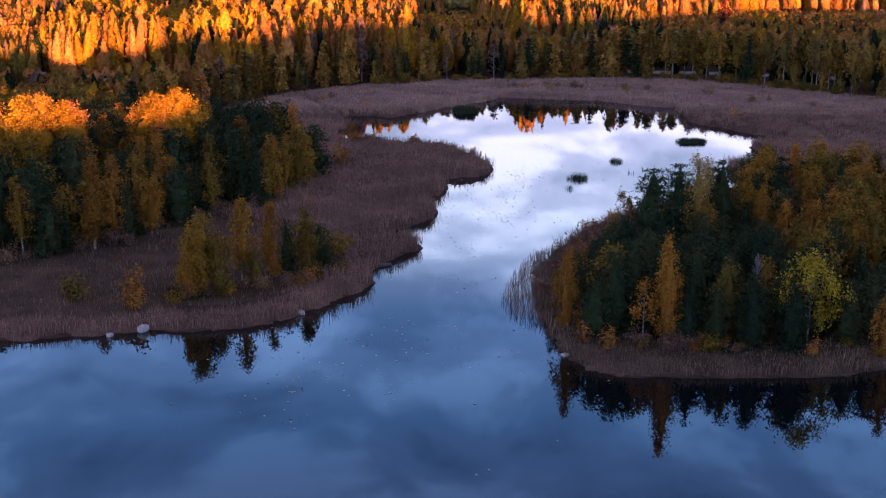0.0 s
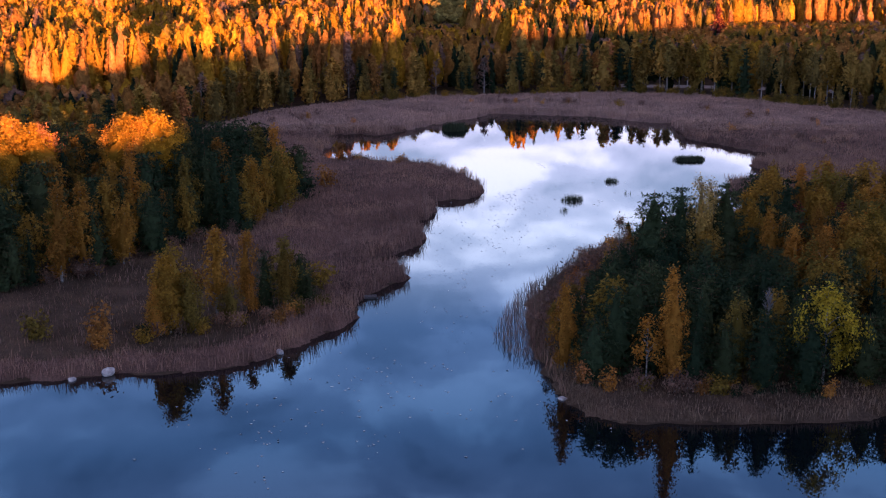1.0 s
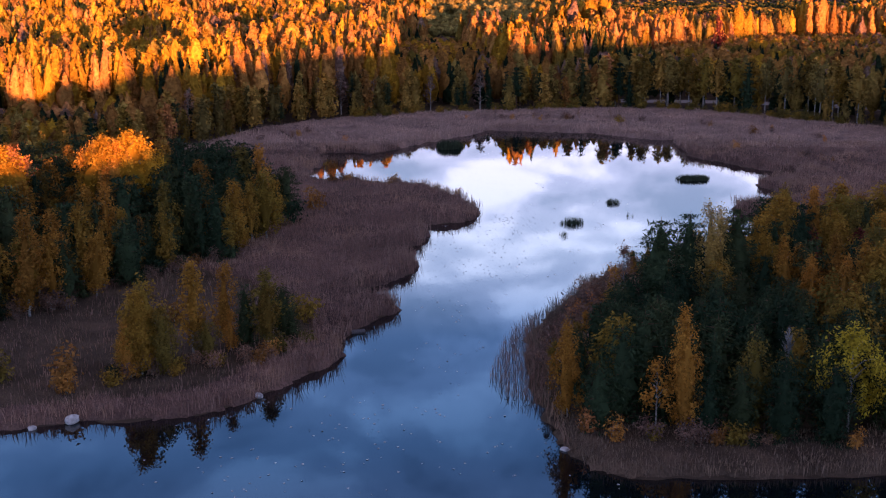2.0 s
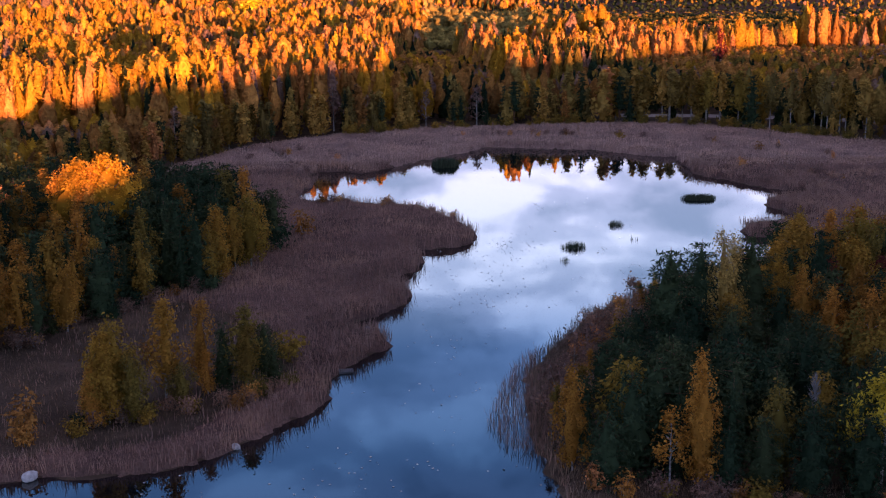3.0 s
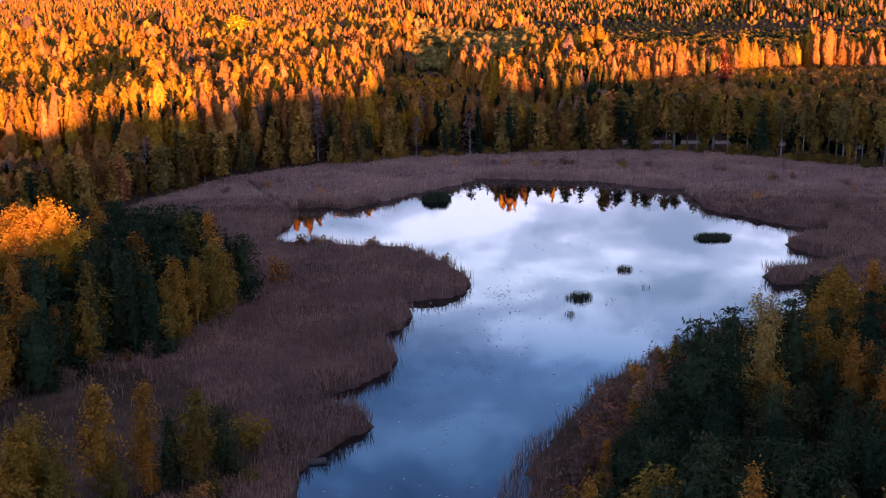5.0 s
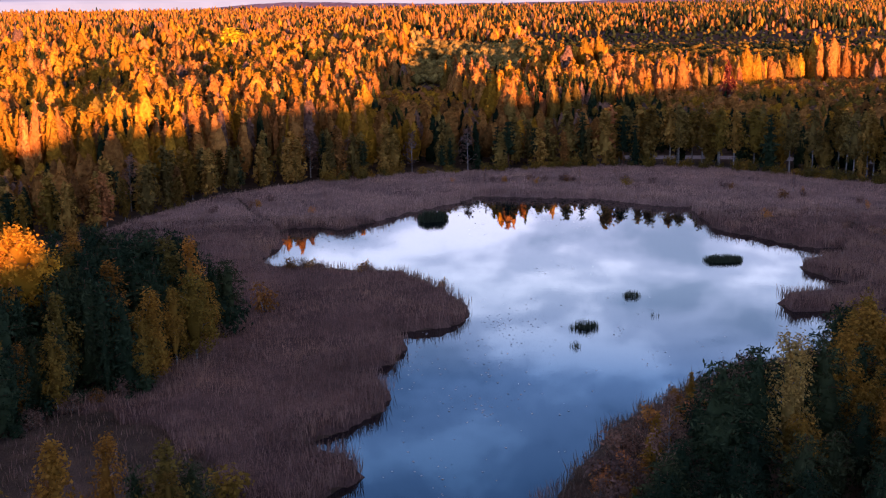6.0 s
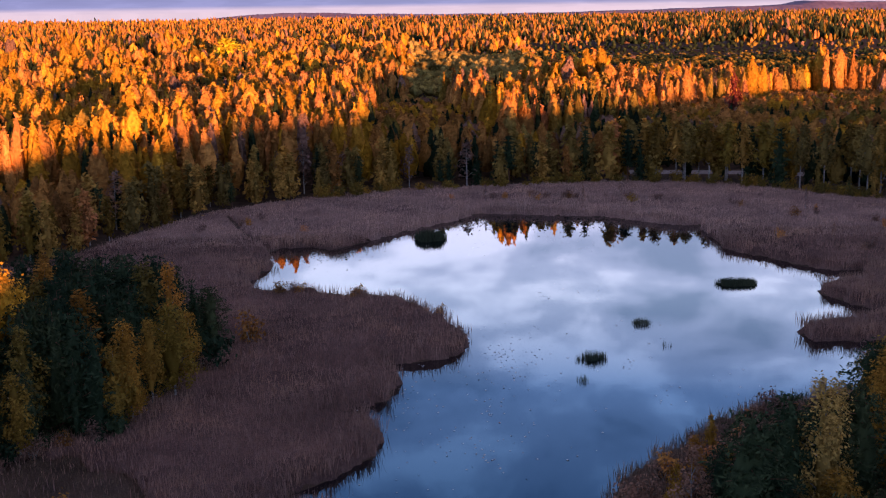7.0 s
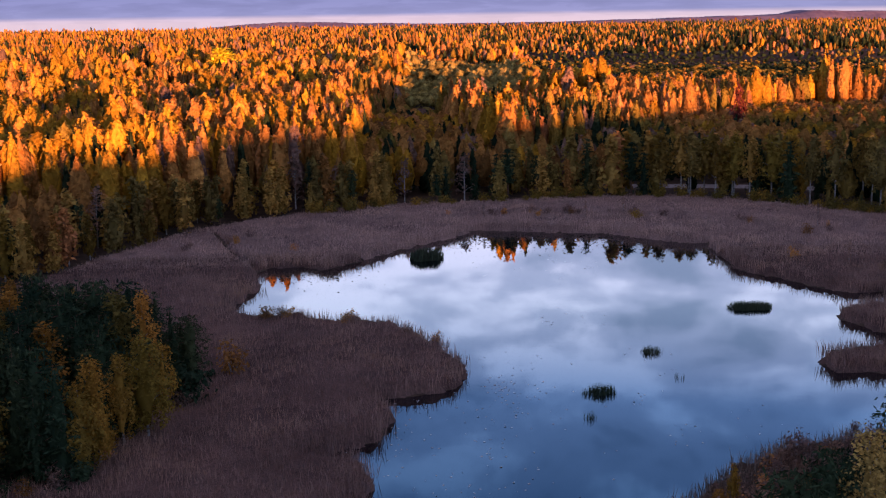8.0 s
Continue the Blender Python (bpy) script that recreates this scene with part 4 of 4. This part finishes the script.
# ---- single trees ----
kinds = {
    "yellow_birch": (tree("birch_tree", broadleaf(101, 10, 2.2, 0.16, 2600, 0.165, 0.85, 0.6, 1.0), birch_bark, leaf["yellow"]), "birch"),
    "slim_birch": (tree("birch_tree", broadleaf(102, 10, 1.4, 0.22, 1500, 0.17, 0.8, 0.8), birch_bark, leaf["yellow"]), "birch"),
    "olive_birch": (tree("birch_tree", broadleaf(103, 10, 2.5, 0.08, 2000, 0.20, 0.9, 0.6, 1.3), birch_bark, leaf["olive"]), "birch"),
    "olive_birch_b": (tree("birch_tree", broadleaf(104, 10, 1.9, 0.16, 1600, 0.19, 0.85, 0.6, 1.0), birch_bark, leaf["olive"]), "birch"),
    "rust_birch": (tree("birch_tree", broadleaf(105, 10, 1.9, 0.06, 3600, 0.135), birch_bark, leaf["amber"]), "birch"),
    "rust_slim": (tree("birch_tree", broadleaf(106, 10, 1.35, 0.14, 2100, 0.145), birch_bark, leaf["amber"]), "birch"),
    "bare_birch": (tree("birch_tree", broadleaf(107, 10, 1.7, 0.1, 1200, 0.18, 0.9, 0.3, 0.75, 26, 0), birch_bark, leaf["bare"]), "birch"),
    "rowan": (tree("rowan_tree", broadleaf(108, 10, 2.6, 0.12, 1800, 0.2), pine_bark, leaf["red"]), "rowan"),
    "pine": (tree("pine_tree", conifer(111, 10, 2.8, 0.12, 1700, 0.26), pine_bark, leaf["green"]), "pine"),
    "pine_b": (tree("pine_tree", conifer(112, 10, 2.2, 0.22, 1500, 0.25), pine_bark, leaf["green"]), "pine"),
    "pine_c": (tree("pine_tree", conifer(113, 10, 3.1, 0.08, 1800, 0.27), pine_bark, leaf["green"]), "pine"),
    "spruce": (tree("spruce_tree", conifer(114, 10, 2.0, 0.06, 1100, 0.26, True), pine_bark, leaf["green"]), "spruce"),
    "tall_birch": (tree("birch_tree", broadleaf(116, 10, 2.1, 0.5, 3800, 0.115, 0.6, 0.5, 0.95, 7, 0.85), birch_bark, leaf["bright"]), "birch"),
    "tall_birch_b": (tree("birch_tree", broadleaf(117, 10, 1.9, 0.5, 3400, 0.115, 0.6, 0.5, 0.95, 7, 0.85), birch_bark, leaf["rust"]), "birch"),
    "golden_birch": (tree("birch_tree", broadleaf(118, 10, 3.2, 0.36, 3600, 0.155, 0.75, 1.2, 1.2, 16, 0), birch_bark, leaf["lemon"]), "birch"),
    "pale_birch": (tree("birch_tree", broadleaf(119, 10, 1.35, 0.22, 2600, 0.11, 0.9, 0.7, 0.75, 18, 0.3), birch_bark, leaf["sand"]), "birch"),
    "pale_slim": (tree("birch_tree", broadleaf(120, 10, 1.3, 0.26, 1500, 0.17, 0.9, 0.8, 0.9, 10, 0.4), birch_bark, leaf["yellow"]), "birch"),
    "bare_yellow": (tree("birch_tree", broadleaf(125, 10, 2.4, 0.42, 700, 0.22, 0.9, 0.4, 0.7, 22, 0), birch_bark, leaf["amber"]), "birch"),
    "dead_birch": (tree("birch_tree", broadleaf(126, 10, 1.8, 0.78, 40, 0.08, 0.9, 0.2, 0.7, 60, 0), dead_bark, leaf["grey"]), "birch"),
    "tier_pine": (tree("pine_tree", conifer(127, 10, 2.1, 0.2, 2400, 0.21), pine_bark, leaf["green"]), "pine"),
    "golden_aspen": (tree("aspen_tree", broadleaf(109, 10, 2.1, 0.1, 900, 0.34), pine_bark, leaf["gold"]), "aspen"),
    "red_aspen": (tree("aspen_tree", broadleaf(110, 10, 1.8, 0.2, 700, 0.34), pine_bark, leaf["red"]), "aspen"),
    "willow_bush": (tree("willow_bush", bush(121, 3, 1.6, 420, 0.2), pine_bark, leaf["olive"]), "bush"),
    "rust_bush": (tree("birch_bush", bush(122, 3, 1.2, 380, 0.18), birch_bark, leaf["rust"]), "bush"),
    "brown_bush": (tree("birch_bush", bush(124, 3, 1.5, 520, 0.15), birch_bark, leaf["bare"]), "bush"),
    "dark_bush": (tree("juniper_bush", bush(123, 3, 1.5, 600, 0.2), pine_bark, leaf["green"]), "bush"),
}
for key, shape in (("edge_yellow", broadleaf(131, 10, 1.7, 0.1, 440, 0.42)), ("edge_olive", broadleaf(132, 10, 1.8, 0.06, 460, 0.44)),
                   ("edge_olive_b", broadleaf(133, 10, 1.5, 0.1, 400, 0.42)), ("edge_rust", broadleaf(134, 10, 1.6, 0.08, 400, 0.42)),
                   ("edge_bare", broadleaf(135, 10, 1.5, 0.2, 320, 0.28, 0.9, 0.3, 0.75, 22, 0))):
    # the olive ones are birches too, with dark bark and the category alder
    wet = key.startswith("edge_olive")
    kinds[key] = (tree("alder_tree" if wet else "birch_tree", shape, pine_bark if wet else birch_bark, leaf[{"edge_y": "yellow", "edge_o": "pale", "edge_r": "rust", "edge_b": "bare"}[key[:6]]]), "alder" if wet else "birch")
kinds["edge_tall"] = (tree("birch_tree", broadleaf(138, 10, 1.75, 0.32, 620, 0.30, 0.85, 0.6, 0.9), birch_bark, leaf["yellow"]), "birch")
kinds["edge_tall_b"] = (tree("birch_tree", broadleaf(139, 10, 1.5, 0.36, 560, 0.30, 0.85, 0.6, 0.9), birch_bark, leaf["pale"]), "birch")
kinds["edge_spruce"] = (tree("spruce_tree", conifer(136, 10, 1.6, 0.05, 430, 0.46, True), pine_bark, leaf["green"]), "spruce")
kinds["edge_pine"] = (tree("pine_tree", conifer(137, 10, 1.5, 0.3, 430, 0.42), pine_bark, leaf["green"]), "pine")

LABEL = {
    "yellow_birch": "birch with yellow autumn leaves and pale trunk", "slim_birch": "slim birch with thinning yellow leaves",
    "olive_birch": "birch with dull olive green leaves", "olive_birch_b": "narrow birch with olive green leaves",
    "tall_birch": "tall birch with yellow autumn crown, toned as sunlit", "tall_birch_b": "tall birch with orange autumn crown",
    "rust_birch": "birch with dense rust orange leaves", "rust_slim": "slim birch with rust orange leaves",
    "bare_birch": "half-bare brown birch with thin twigs", "rowan": "spreading rowan with dark red leaves",
    "pine": "dark green pine with full crown", "pine_b": "narrow dark green pine", "pine_c": "broad dark green pine",
    "spruce": "dark green spruce with drooping branches", "golden_birch": "spreading birch with bright lemon yellow crown",
    "pale_birch": "tall slender birch with pale straw leaves", "pale_slim": "slender birch with dull yellow leaves and white trunk",
    "bare_yellow": "small leaning birch with few amber leaves", "dead_birch": "dead grey birch with bare twigs",
    "tier_pine": "tall dark pine with tiered branches"}
# key trees of the island
ISLAND = "trees on the wooded island"
for kind, x, y, h, wide in (
        ("rust_birch", 25.2, 123.6, 12.4, 0.78), ("bare_yellow", 22.6, 124.0, 7.2, 1.1), ("rust_birch", 14.6, 128.4, 9.8, 0.85),
        ("slim_birch", 15.8, 134.6, 8.0, 1.1), ("golden_birch", 40.7, 122.8, 10.8, 1.0), ("dead_birch", 35.2, 125.3, 10.6, 0.5),
        ("pine_c", 34.0, 121.3, 8.6, 0.9), ("pine", 34.6, 123.2, 9.0, 0.9), ("tier_pine", 29.0, 157.0, 14.4, 1.15), ("tier_pine", 33.4, 161.6, 14.2, 0.95), ("pale_birch", 35.8, 160.6, 15.0, 1.0), ("pale_birch", 37.8, 163.0, 14.0, 0.8),
        ("tier_pine", 39.8, 163.4, 14.4, 1.0), ("rowan", 51.0, 170.0, 9.2, 1.1), ("rowan", 57.0, 168.0, 9.4, 1.1), ("yellow_birch", 51.6, 148.0, 12.2, 1.1),
        ("rust_slim", 49.4, 154.0, 9.5, 1.3), ("yellow_birch", 50.4, 178.4, 12.2, 1.25), ("pine_b", 49.0, 166.4, 14.2, 0.8), ("rust_birch", 48.0, 118.9, 8.0, 0.9),
        ("bare_birch", 25.0, 160.0, 9.6, 0.9), ("olive_birch", 60.5, 184.0, 11.5, 1.3), ("olive_birch", 68.0, 190.0, 11.5, 1.3), ("rust_slim", 28.6, 172.0, 6.0, 1.2)):
    plant(kind, x, y, h, LABEL[kind], ISLAND, wide)
# the small group on the marsh
MARSH = "trees on the open marsh"
for kind, x, y, h, wide in (
        ("yellow_birch", -30.6, 140.6, 9.8, 1.05), ("rust_birch", -31.8, 139.6, 6.8, 1.0), ("olive_birch", -30.6, 143.4, 10.6, 0.9), ("olive_birch", -28.2, 141.2, 7.4, 1.0),
        ("pale_slim", -26.4, 147.6, 11.4, 1.05), ("rust_slim", -23.6, 151.8, 10.0, 1.0), ("olive_birch_b", -18.6, 152.0, 9.0, 1.25),
        ("slim_birch", -18.0, 149.4, 7.6, 1.15), ("spruce", -20.8, 151.0, 8.0, 1.2), ("spruce", -15.6, 152.4, 4.8, 1.6),
        ("olive_birch", -24.6, 146.4, 4.6, 1.3), ("rust_slim", -22.2, 148.6, 5.2, 1.3), ("pine_c", -17.0, 155.0, 6.6, 1.1), ("olive_birch_b", -32.6, 140.6, 5.2, 1.2)):
    plant(kind, x, y, h, LABEL[kind], MARSH, wide)

# birches that stand out along the front of the lakeside wood
for kind, x, y, h, wide in (
        ("rust_slim", -50.1, 162.4, 14.0, 1.0), ("slim_birch", -48.4, 167.2, 10.0, 1.0), ("yellow_birch", -44.2, 172.0, 8.6, 1.1), ("slim_birch", -42.6, 181.6, 10.4, 1.0),
        ("rust_slim", -41.2, 183.0, 8.8, 0.9), ("olive_birch_b", -37.6, 184.8, 9.2, 1.0), ("yellow_birch", -28.6, 195.0, 11.4, 0.95), ("yellow_birch", -25.4, 202.4, 11.8, 1.0),
        ("spruce", -31.2, 190.6, 12.8, 1.1), ("olive_birch", -55.6, 166.6, 9.0, 1.0), ("slim_birch", -27.2, 199.0, 11.0, 0.9), ("slim_birch", -24.8, 207.0, 9.6, 1.0),
        ("rust_slim", -45.6, 184.0, 13.4, 0.9), ("olive_birch_b", -38.4, 190.0, 12.6, 0.9), ("rust_slim", -27.6, 212.0, 14.4, 0.9), ("slim_birch", -59.6, 160.0, 11.5, 1.0)):
    plant(kind, x, y, h, LABEL[kind], "trees of the lakeside wood", wide)


def apart(x, y, gap):
    return all((x - a) ** 2 + (y - b) ** 2 > gap * gap for rows in planted.values() for a, b, *_ in rows)


def fill(seed, poly, gap, chooser, group, limit=(-90, 76)):
    xs, ys = [p[0] for p in poly], [p[1] for p in poly]
    x, y, rng = scatter(seed, max(min(xs), limit[0]), min(max(xs), limit[1]), min(ys), max(ys), gap)
    k = inside(poly, x, y)
    d = distance(poly, x, y)
    for a, b, e in zip(x[k], y[k], d[k]):
        if apart(a, b, gap * 0.6):
            kind, h = chooser(a, b, e, rng)
            if kind:
                plant(kind, a, b, h, LABEL[kind], group, rng.uniform(0.85, 1.15))


def choose(rng, *pairs):
    u = rng.uniform(0, sum(w for _, w in pairs))
    for kind, w in pairs:
        u -= w
        if u <= 0:
            return kind
    return pairs[-1][0]


def island_tree(x, y, edge, rng):
    if edge < 5 and y > 134 and x < 50 or (y > 164 + 0.6 * (x - 20) and x < 46):
        return choose(rng, ("bare_birch", 3), ("rust_slim", 1.6), ("slim_birch", 1.0), ("olive_birch_b", 0.6), ("pine_b", 0.4)), rng.uniform(3.2, 5.8)
    if x > 44 and y > 138:
        return choose(rng, ("yellow_birch", 3), ("olive_birch", 1.3), ("rust_birch", 1.8), ("pine", 1.2), ("rowan", 0.3)), rng.uniform(8.5, 12)
    kind = choose(rng, ("pine", 3), ("pine_c", 3), ("spruce", 0.6), ("olive_birch", 0.4))
    return kind, rng.uniform(8.6, 11.2) * (1 - 0.2 * float(smooth(y, 132, 146))) * (0.75 + 0.25 * min(1, edge / 6))


def left_tree(x, y, edge, rng):
    crest = max(1 - ((x + 46.5) / 7.0) ** 2 - ((y - 199) / 4) ** 2, 1 - ((x + 69) / 9.5) ** 2 - ((y - 191) / 8) ** 2) > 0
    if crest:
        return choose(rng, ("tall_birch", 4), ("tall_birch_b", 0.6)), rng.uniform(16.9, 18.7)
    h = (10.5 + 3.6 * float(smooth(edge, 2, 9))) * rng.uniform(0.9, 1.08)
    if edge < 5:
        return choose(rng, ("olive_birch", 0.4), ("olive_birch_b", 0.5), ("slim_birch", 1.0), ("rust_slim", 0.6), ("spruce", 2.2), ("pine", 3.0)), h * rng.uniform(0.75, 1)
    if x < -46:
        return choose(rng, ("pine", 2), ("pine_c", 1.5), ("spruce", 1), ("olive_birch_b", 1.6), ("rust_slim", 0.7), ("slim_birch", 1.4)), h
    return choose(rng, ("pine", 3.5), ("pine_c", 3), ("spruce", 2), ("olive_birch_b", 0.6), ("rust_slim", 0.4)), h


fill(61, ISLAND_WOOD, 3.6, island_tree, ISLAND)
fill(62, [(-56, 158), (-48, 165.5), (-43, 173), (-38, 183), (-31, 188), (-27, 198), (-24, 209), (-23.2, 222), (-29, 231), (-50, 238), (-56, 238)],
     3.6, left_tree, "trees of the lakeside wood")
fill(66, LEFT_WOOD, 4.5, left_tree, "trees of the lakeside wood", (-90, -54))

# the front rows of the forest round the pond
x, y, rng = scatter(63, -95, 130, 250, 400, 4.9)
d = distance(FOREST_EDGE, x, y, False)
k = inside(FOREST, x, y) & (d < 11) & (distance(ROAD, x, y, False) > 4)
for a, b, e in zip(x[k], y[k], d[k]):
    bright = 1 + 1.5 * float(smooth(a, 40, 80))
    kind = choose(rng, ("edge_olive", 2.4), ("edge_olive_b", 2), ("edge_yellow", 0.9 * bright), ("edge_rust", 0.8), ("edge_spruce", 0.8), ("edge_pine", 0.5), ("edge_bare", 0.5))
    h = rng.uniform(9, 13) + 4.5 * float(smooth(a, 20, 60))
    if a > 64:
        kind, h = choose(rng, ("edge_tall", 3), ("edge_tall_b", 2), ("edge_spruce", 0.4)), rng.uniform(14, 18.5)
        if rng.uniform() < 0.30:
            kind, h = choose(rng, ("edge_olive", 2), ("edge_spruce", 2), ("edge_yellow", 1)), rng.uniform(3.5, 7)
    elif e < 4:
        h *= rng.uniform(0.5, 0.95)
    h = min(h, 0.93 * float(shade_top(a, b)) - 1.0)
    plant(kind, a, b, h, {"edge_olive": "olive green birch at the forest's edge", "edge_olive_b": "narrow olive birch at the forest's edge",
                          "edge_yellow": "yellow birch at the forest's edge", "edge_tall": "tall yellow birch with pale bare lower trunk",
                          "edge_tall_b": "tall olive birch with pale bare lower trunk", "edge_rust": "rust orange birch at the forest's edge",
                          "edge_spruce": "dark spruce at the forest's edge", "edge_pine": "dark pine at the forest's edge",
                          "edge_bare": "half-bare birch at the forest's edge"}[kind], "trees along the forest's edge", rng.uniform(0.9, 1.2))
plant("golden_aspen", -117, 842, 26, "tall bright golden aspen above the forest", "tall forest trees", 1.8)
plant("red_aspen", 106, 452, 19.5, "tall aspen with bright red autumn leaves", "tall forest trees", 0.6)

# bushes on the marsh and along the forest's edge
for kind, x, y, h in (("rust_bush", -38.2, 136.6, 5.0), ("rust_bush", -37.2, 135.2, 2.8), ("willow_bush", -45.6, 138.6, 3.4), ("rust_bush", -19.7, 224.6, 4.8),
                      ("dark_bush", -23.4, 214.6, 5.6), ("willow_bush", -15.0, 159.4, 4.0), ("rust_bush", 38.6, 124.6, 2.2), ("rust_bush", 34.7, 123.4, 3.6), ("willow_bush", -33.0, 137.5, 2.2),
                      ("rust_bush", -31.0, 160.0, 3.2), ("willow_bush", -13.5, 150.5, 2.2), ("willow_bush", 52.0, 335.0, 2.6),
                      ("rust_bush", -20.0, 305.0, 2.4), ("rust_bush", 6.0, 240.0, 2.2)):
    plant(kind, x, y, h * 10 / 3, {"rust_bush": "small birch bush with orange leaves", "willow_bush": "round willow bush with dull green leaves",
                                   "dark_bush": "dense dark green bush beside the wood"}[kind], "bushes on the marsh")
# scattered shrubs and thin saplings in the reed belts
rng = np.random.RandomState(68)
for line, n, reach in (([(14, 344), (40, 346), (62, 340), (84, 325), (98, 305)], 30, 9), ([(70, 300), (78, 285), (92, 270)], 8, 8), ([(-44, 300), (-32, 322), (-14, 338)], 5, 6),
                       ([(9, 232), (5, 240), (1, 246), (-6, 249), (-14, 253), (-20, 254)], 11, 1.5)):
    for _ in range(n):
        i = rng.randint(0, len(line) - 1)
        (x0, y0), (x1, y1) = line[i], line[i + 1]
        u = rng.uniform()
        x, y = x0 + (x1 - x0) * u + rng.normal(0, 0.4 * reach), y0 + (y1 - y0) * u - abs(rng.normal(0, 0.4 * reach))
        if shore(x, y) < 1.2:
            continue
        if rng.uniform() < 0.2 and reach > 2:
            plant("edge_bare", x, y, rng.uniform(4, 5.5), "thin half-bare birch sapling among the reeds", "bushes on the marsh", 0.55)
        else:
            kind = choose(rng, ("brown_bush", 3), ("rust_bush", 1))
            plant(kind, x, y, rng.uniform(1.9, 2.9) * 10 / 3, {"brown_bush": "half-bare reddish brown birch bush", "rust_bush": "small birch bush with orange leaves"}[kind],
                  "bushes on the marsh", rng.uniform(0.6, 1.1))
rng = np.random.RandomState(67)
for line, n, group in (([(-62, 152.5), (-55, 160), (-48, 166), (-43, 174), (-38, 184), (-31, 189), (-27, 199), (-24.5, 210), (-23.8, 222)], 34, "bushes at the foot of the lakeside wood"),
                       ([(13.8, 125), (17, 121.5), (24, 120.8), (32, 120), (42, 119.4), (52, 121)], 22, "bushes on the wooded island"),
                       ([(-33, 139), (-28, 138.5), (-24, 142), (-19, 144), (-15, 148)], 16, "bushes on the marsh")):
    for _ in range(n):
        i = rng.randint(0, len(line) - 1)
        (x0, y0), (x1, y1) = line[i], line[i + 1]
        u = rng.uniform()
        kind = choose(rng, ("willow_bush", 0.8), ("brown_bush", 2.6), ("rust_bush", 0.9), ("dark_bush", 1.2))
        plant(kind, x0 + (x1 - x0) * u + rng.uniform(-1.5, 1.5), y0 + (y1 - y0) * u + rng.uniform(-0.5, 2.5), rng.uniform(1.5, 3.2) * 10 / 3,
              {"willow_bush": "low willow bush with dull green leaves", "brown_bush": "half-bare reddish brown birch bush",
               "rust_bush": "small birch bush with orange leaves", "dark_bush": "dense dark green bush beside the wood"}[kind], group)
rng = np.random.RandomState(65)
FLANK = [(13, 134), (13.4, 146), (17.5, 158.5), (23.2, 171), (29.5, 180.5), (35.5, 187.5), (44, 193), (50, 194)]
for _ in range(60):
    i = rng.randint(0, len(FLANK) - 1)
    (x0, y0), (x1, y1) = FLANK[i], FLANK[i + 1]
    u, inland = rng.uniform(), rng.uniform(0, 5)
    plant(choose(rng, ("brown_bush", 3), ("rust_bush", 1.6)), x0 + (x1 - x0) * u + inland * 0.85, y0 + (y1 - y0) * u - inland * 0.5, rng.uniform(2.2, 4.2) * 10 / 3,
          "half-bare reddish brown birch bush", "bushes on the wooded island")
rng = np.random.RandomState(64)
for _ in range(90):
    i = rng.randint(8, 20)
    (x0, y0), (x1, y1) = FOREST_EDGE[i], FOREST_EDGE[i + 1]
    u = rng.uniform()
    plant("willow_bush", x0 + (x1 - x0) * u + rng.uniform(-1, 1), y0 + (y1 - y0) * u - rng.uniform(0, 2.5), rng.uniform(1.6, 3.4) * 10 / 3,
          "round willow bush with dull green leaves", "bushes along the forest's edge")
set_trees()
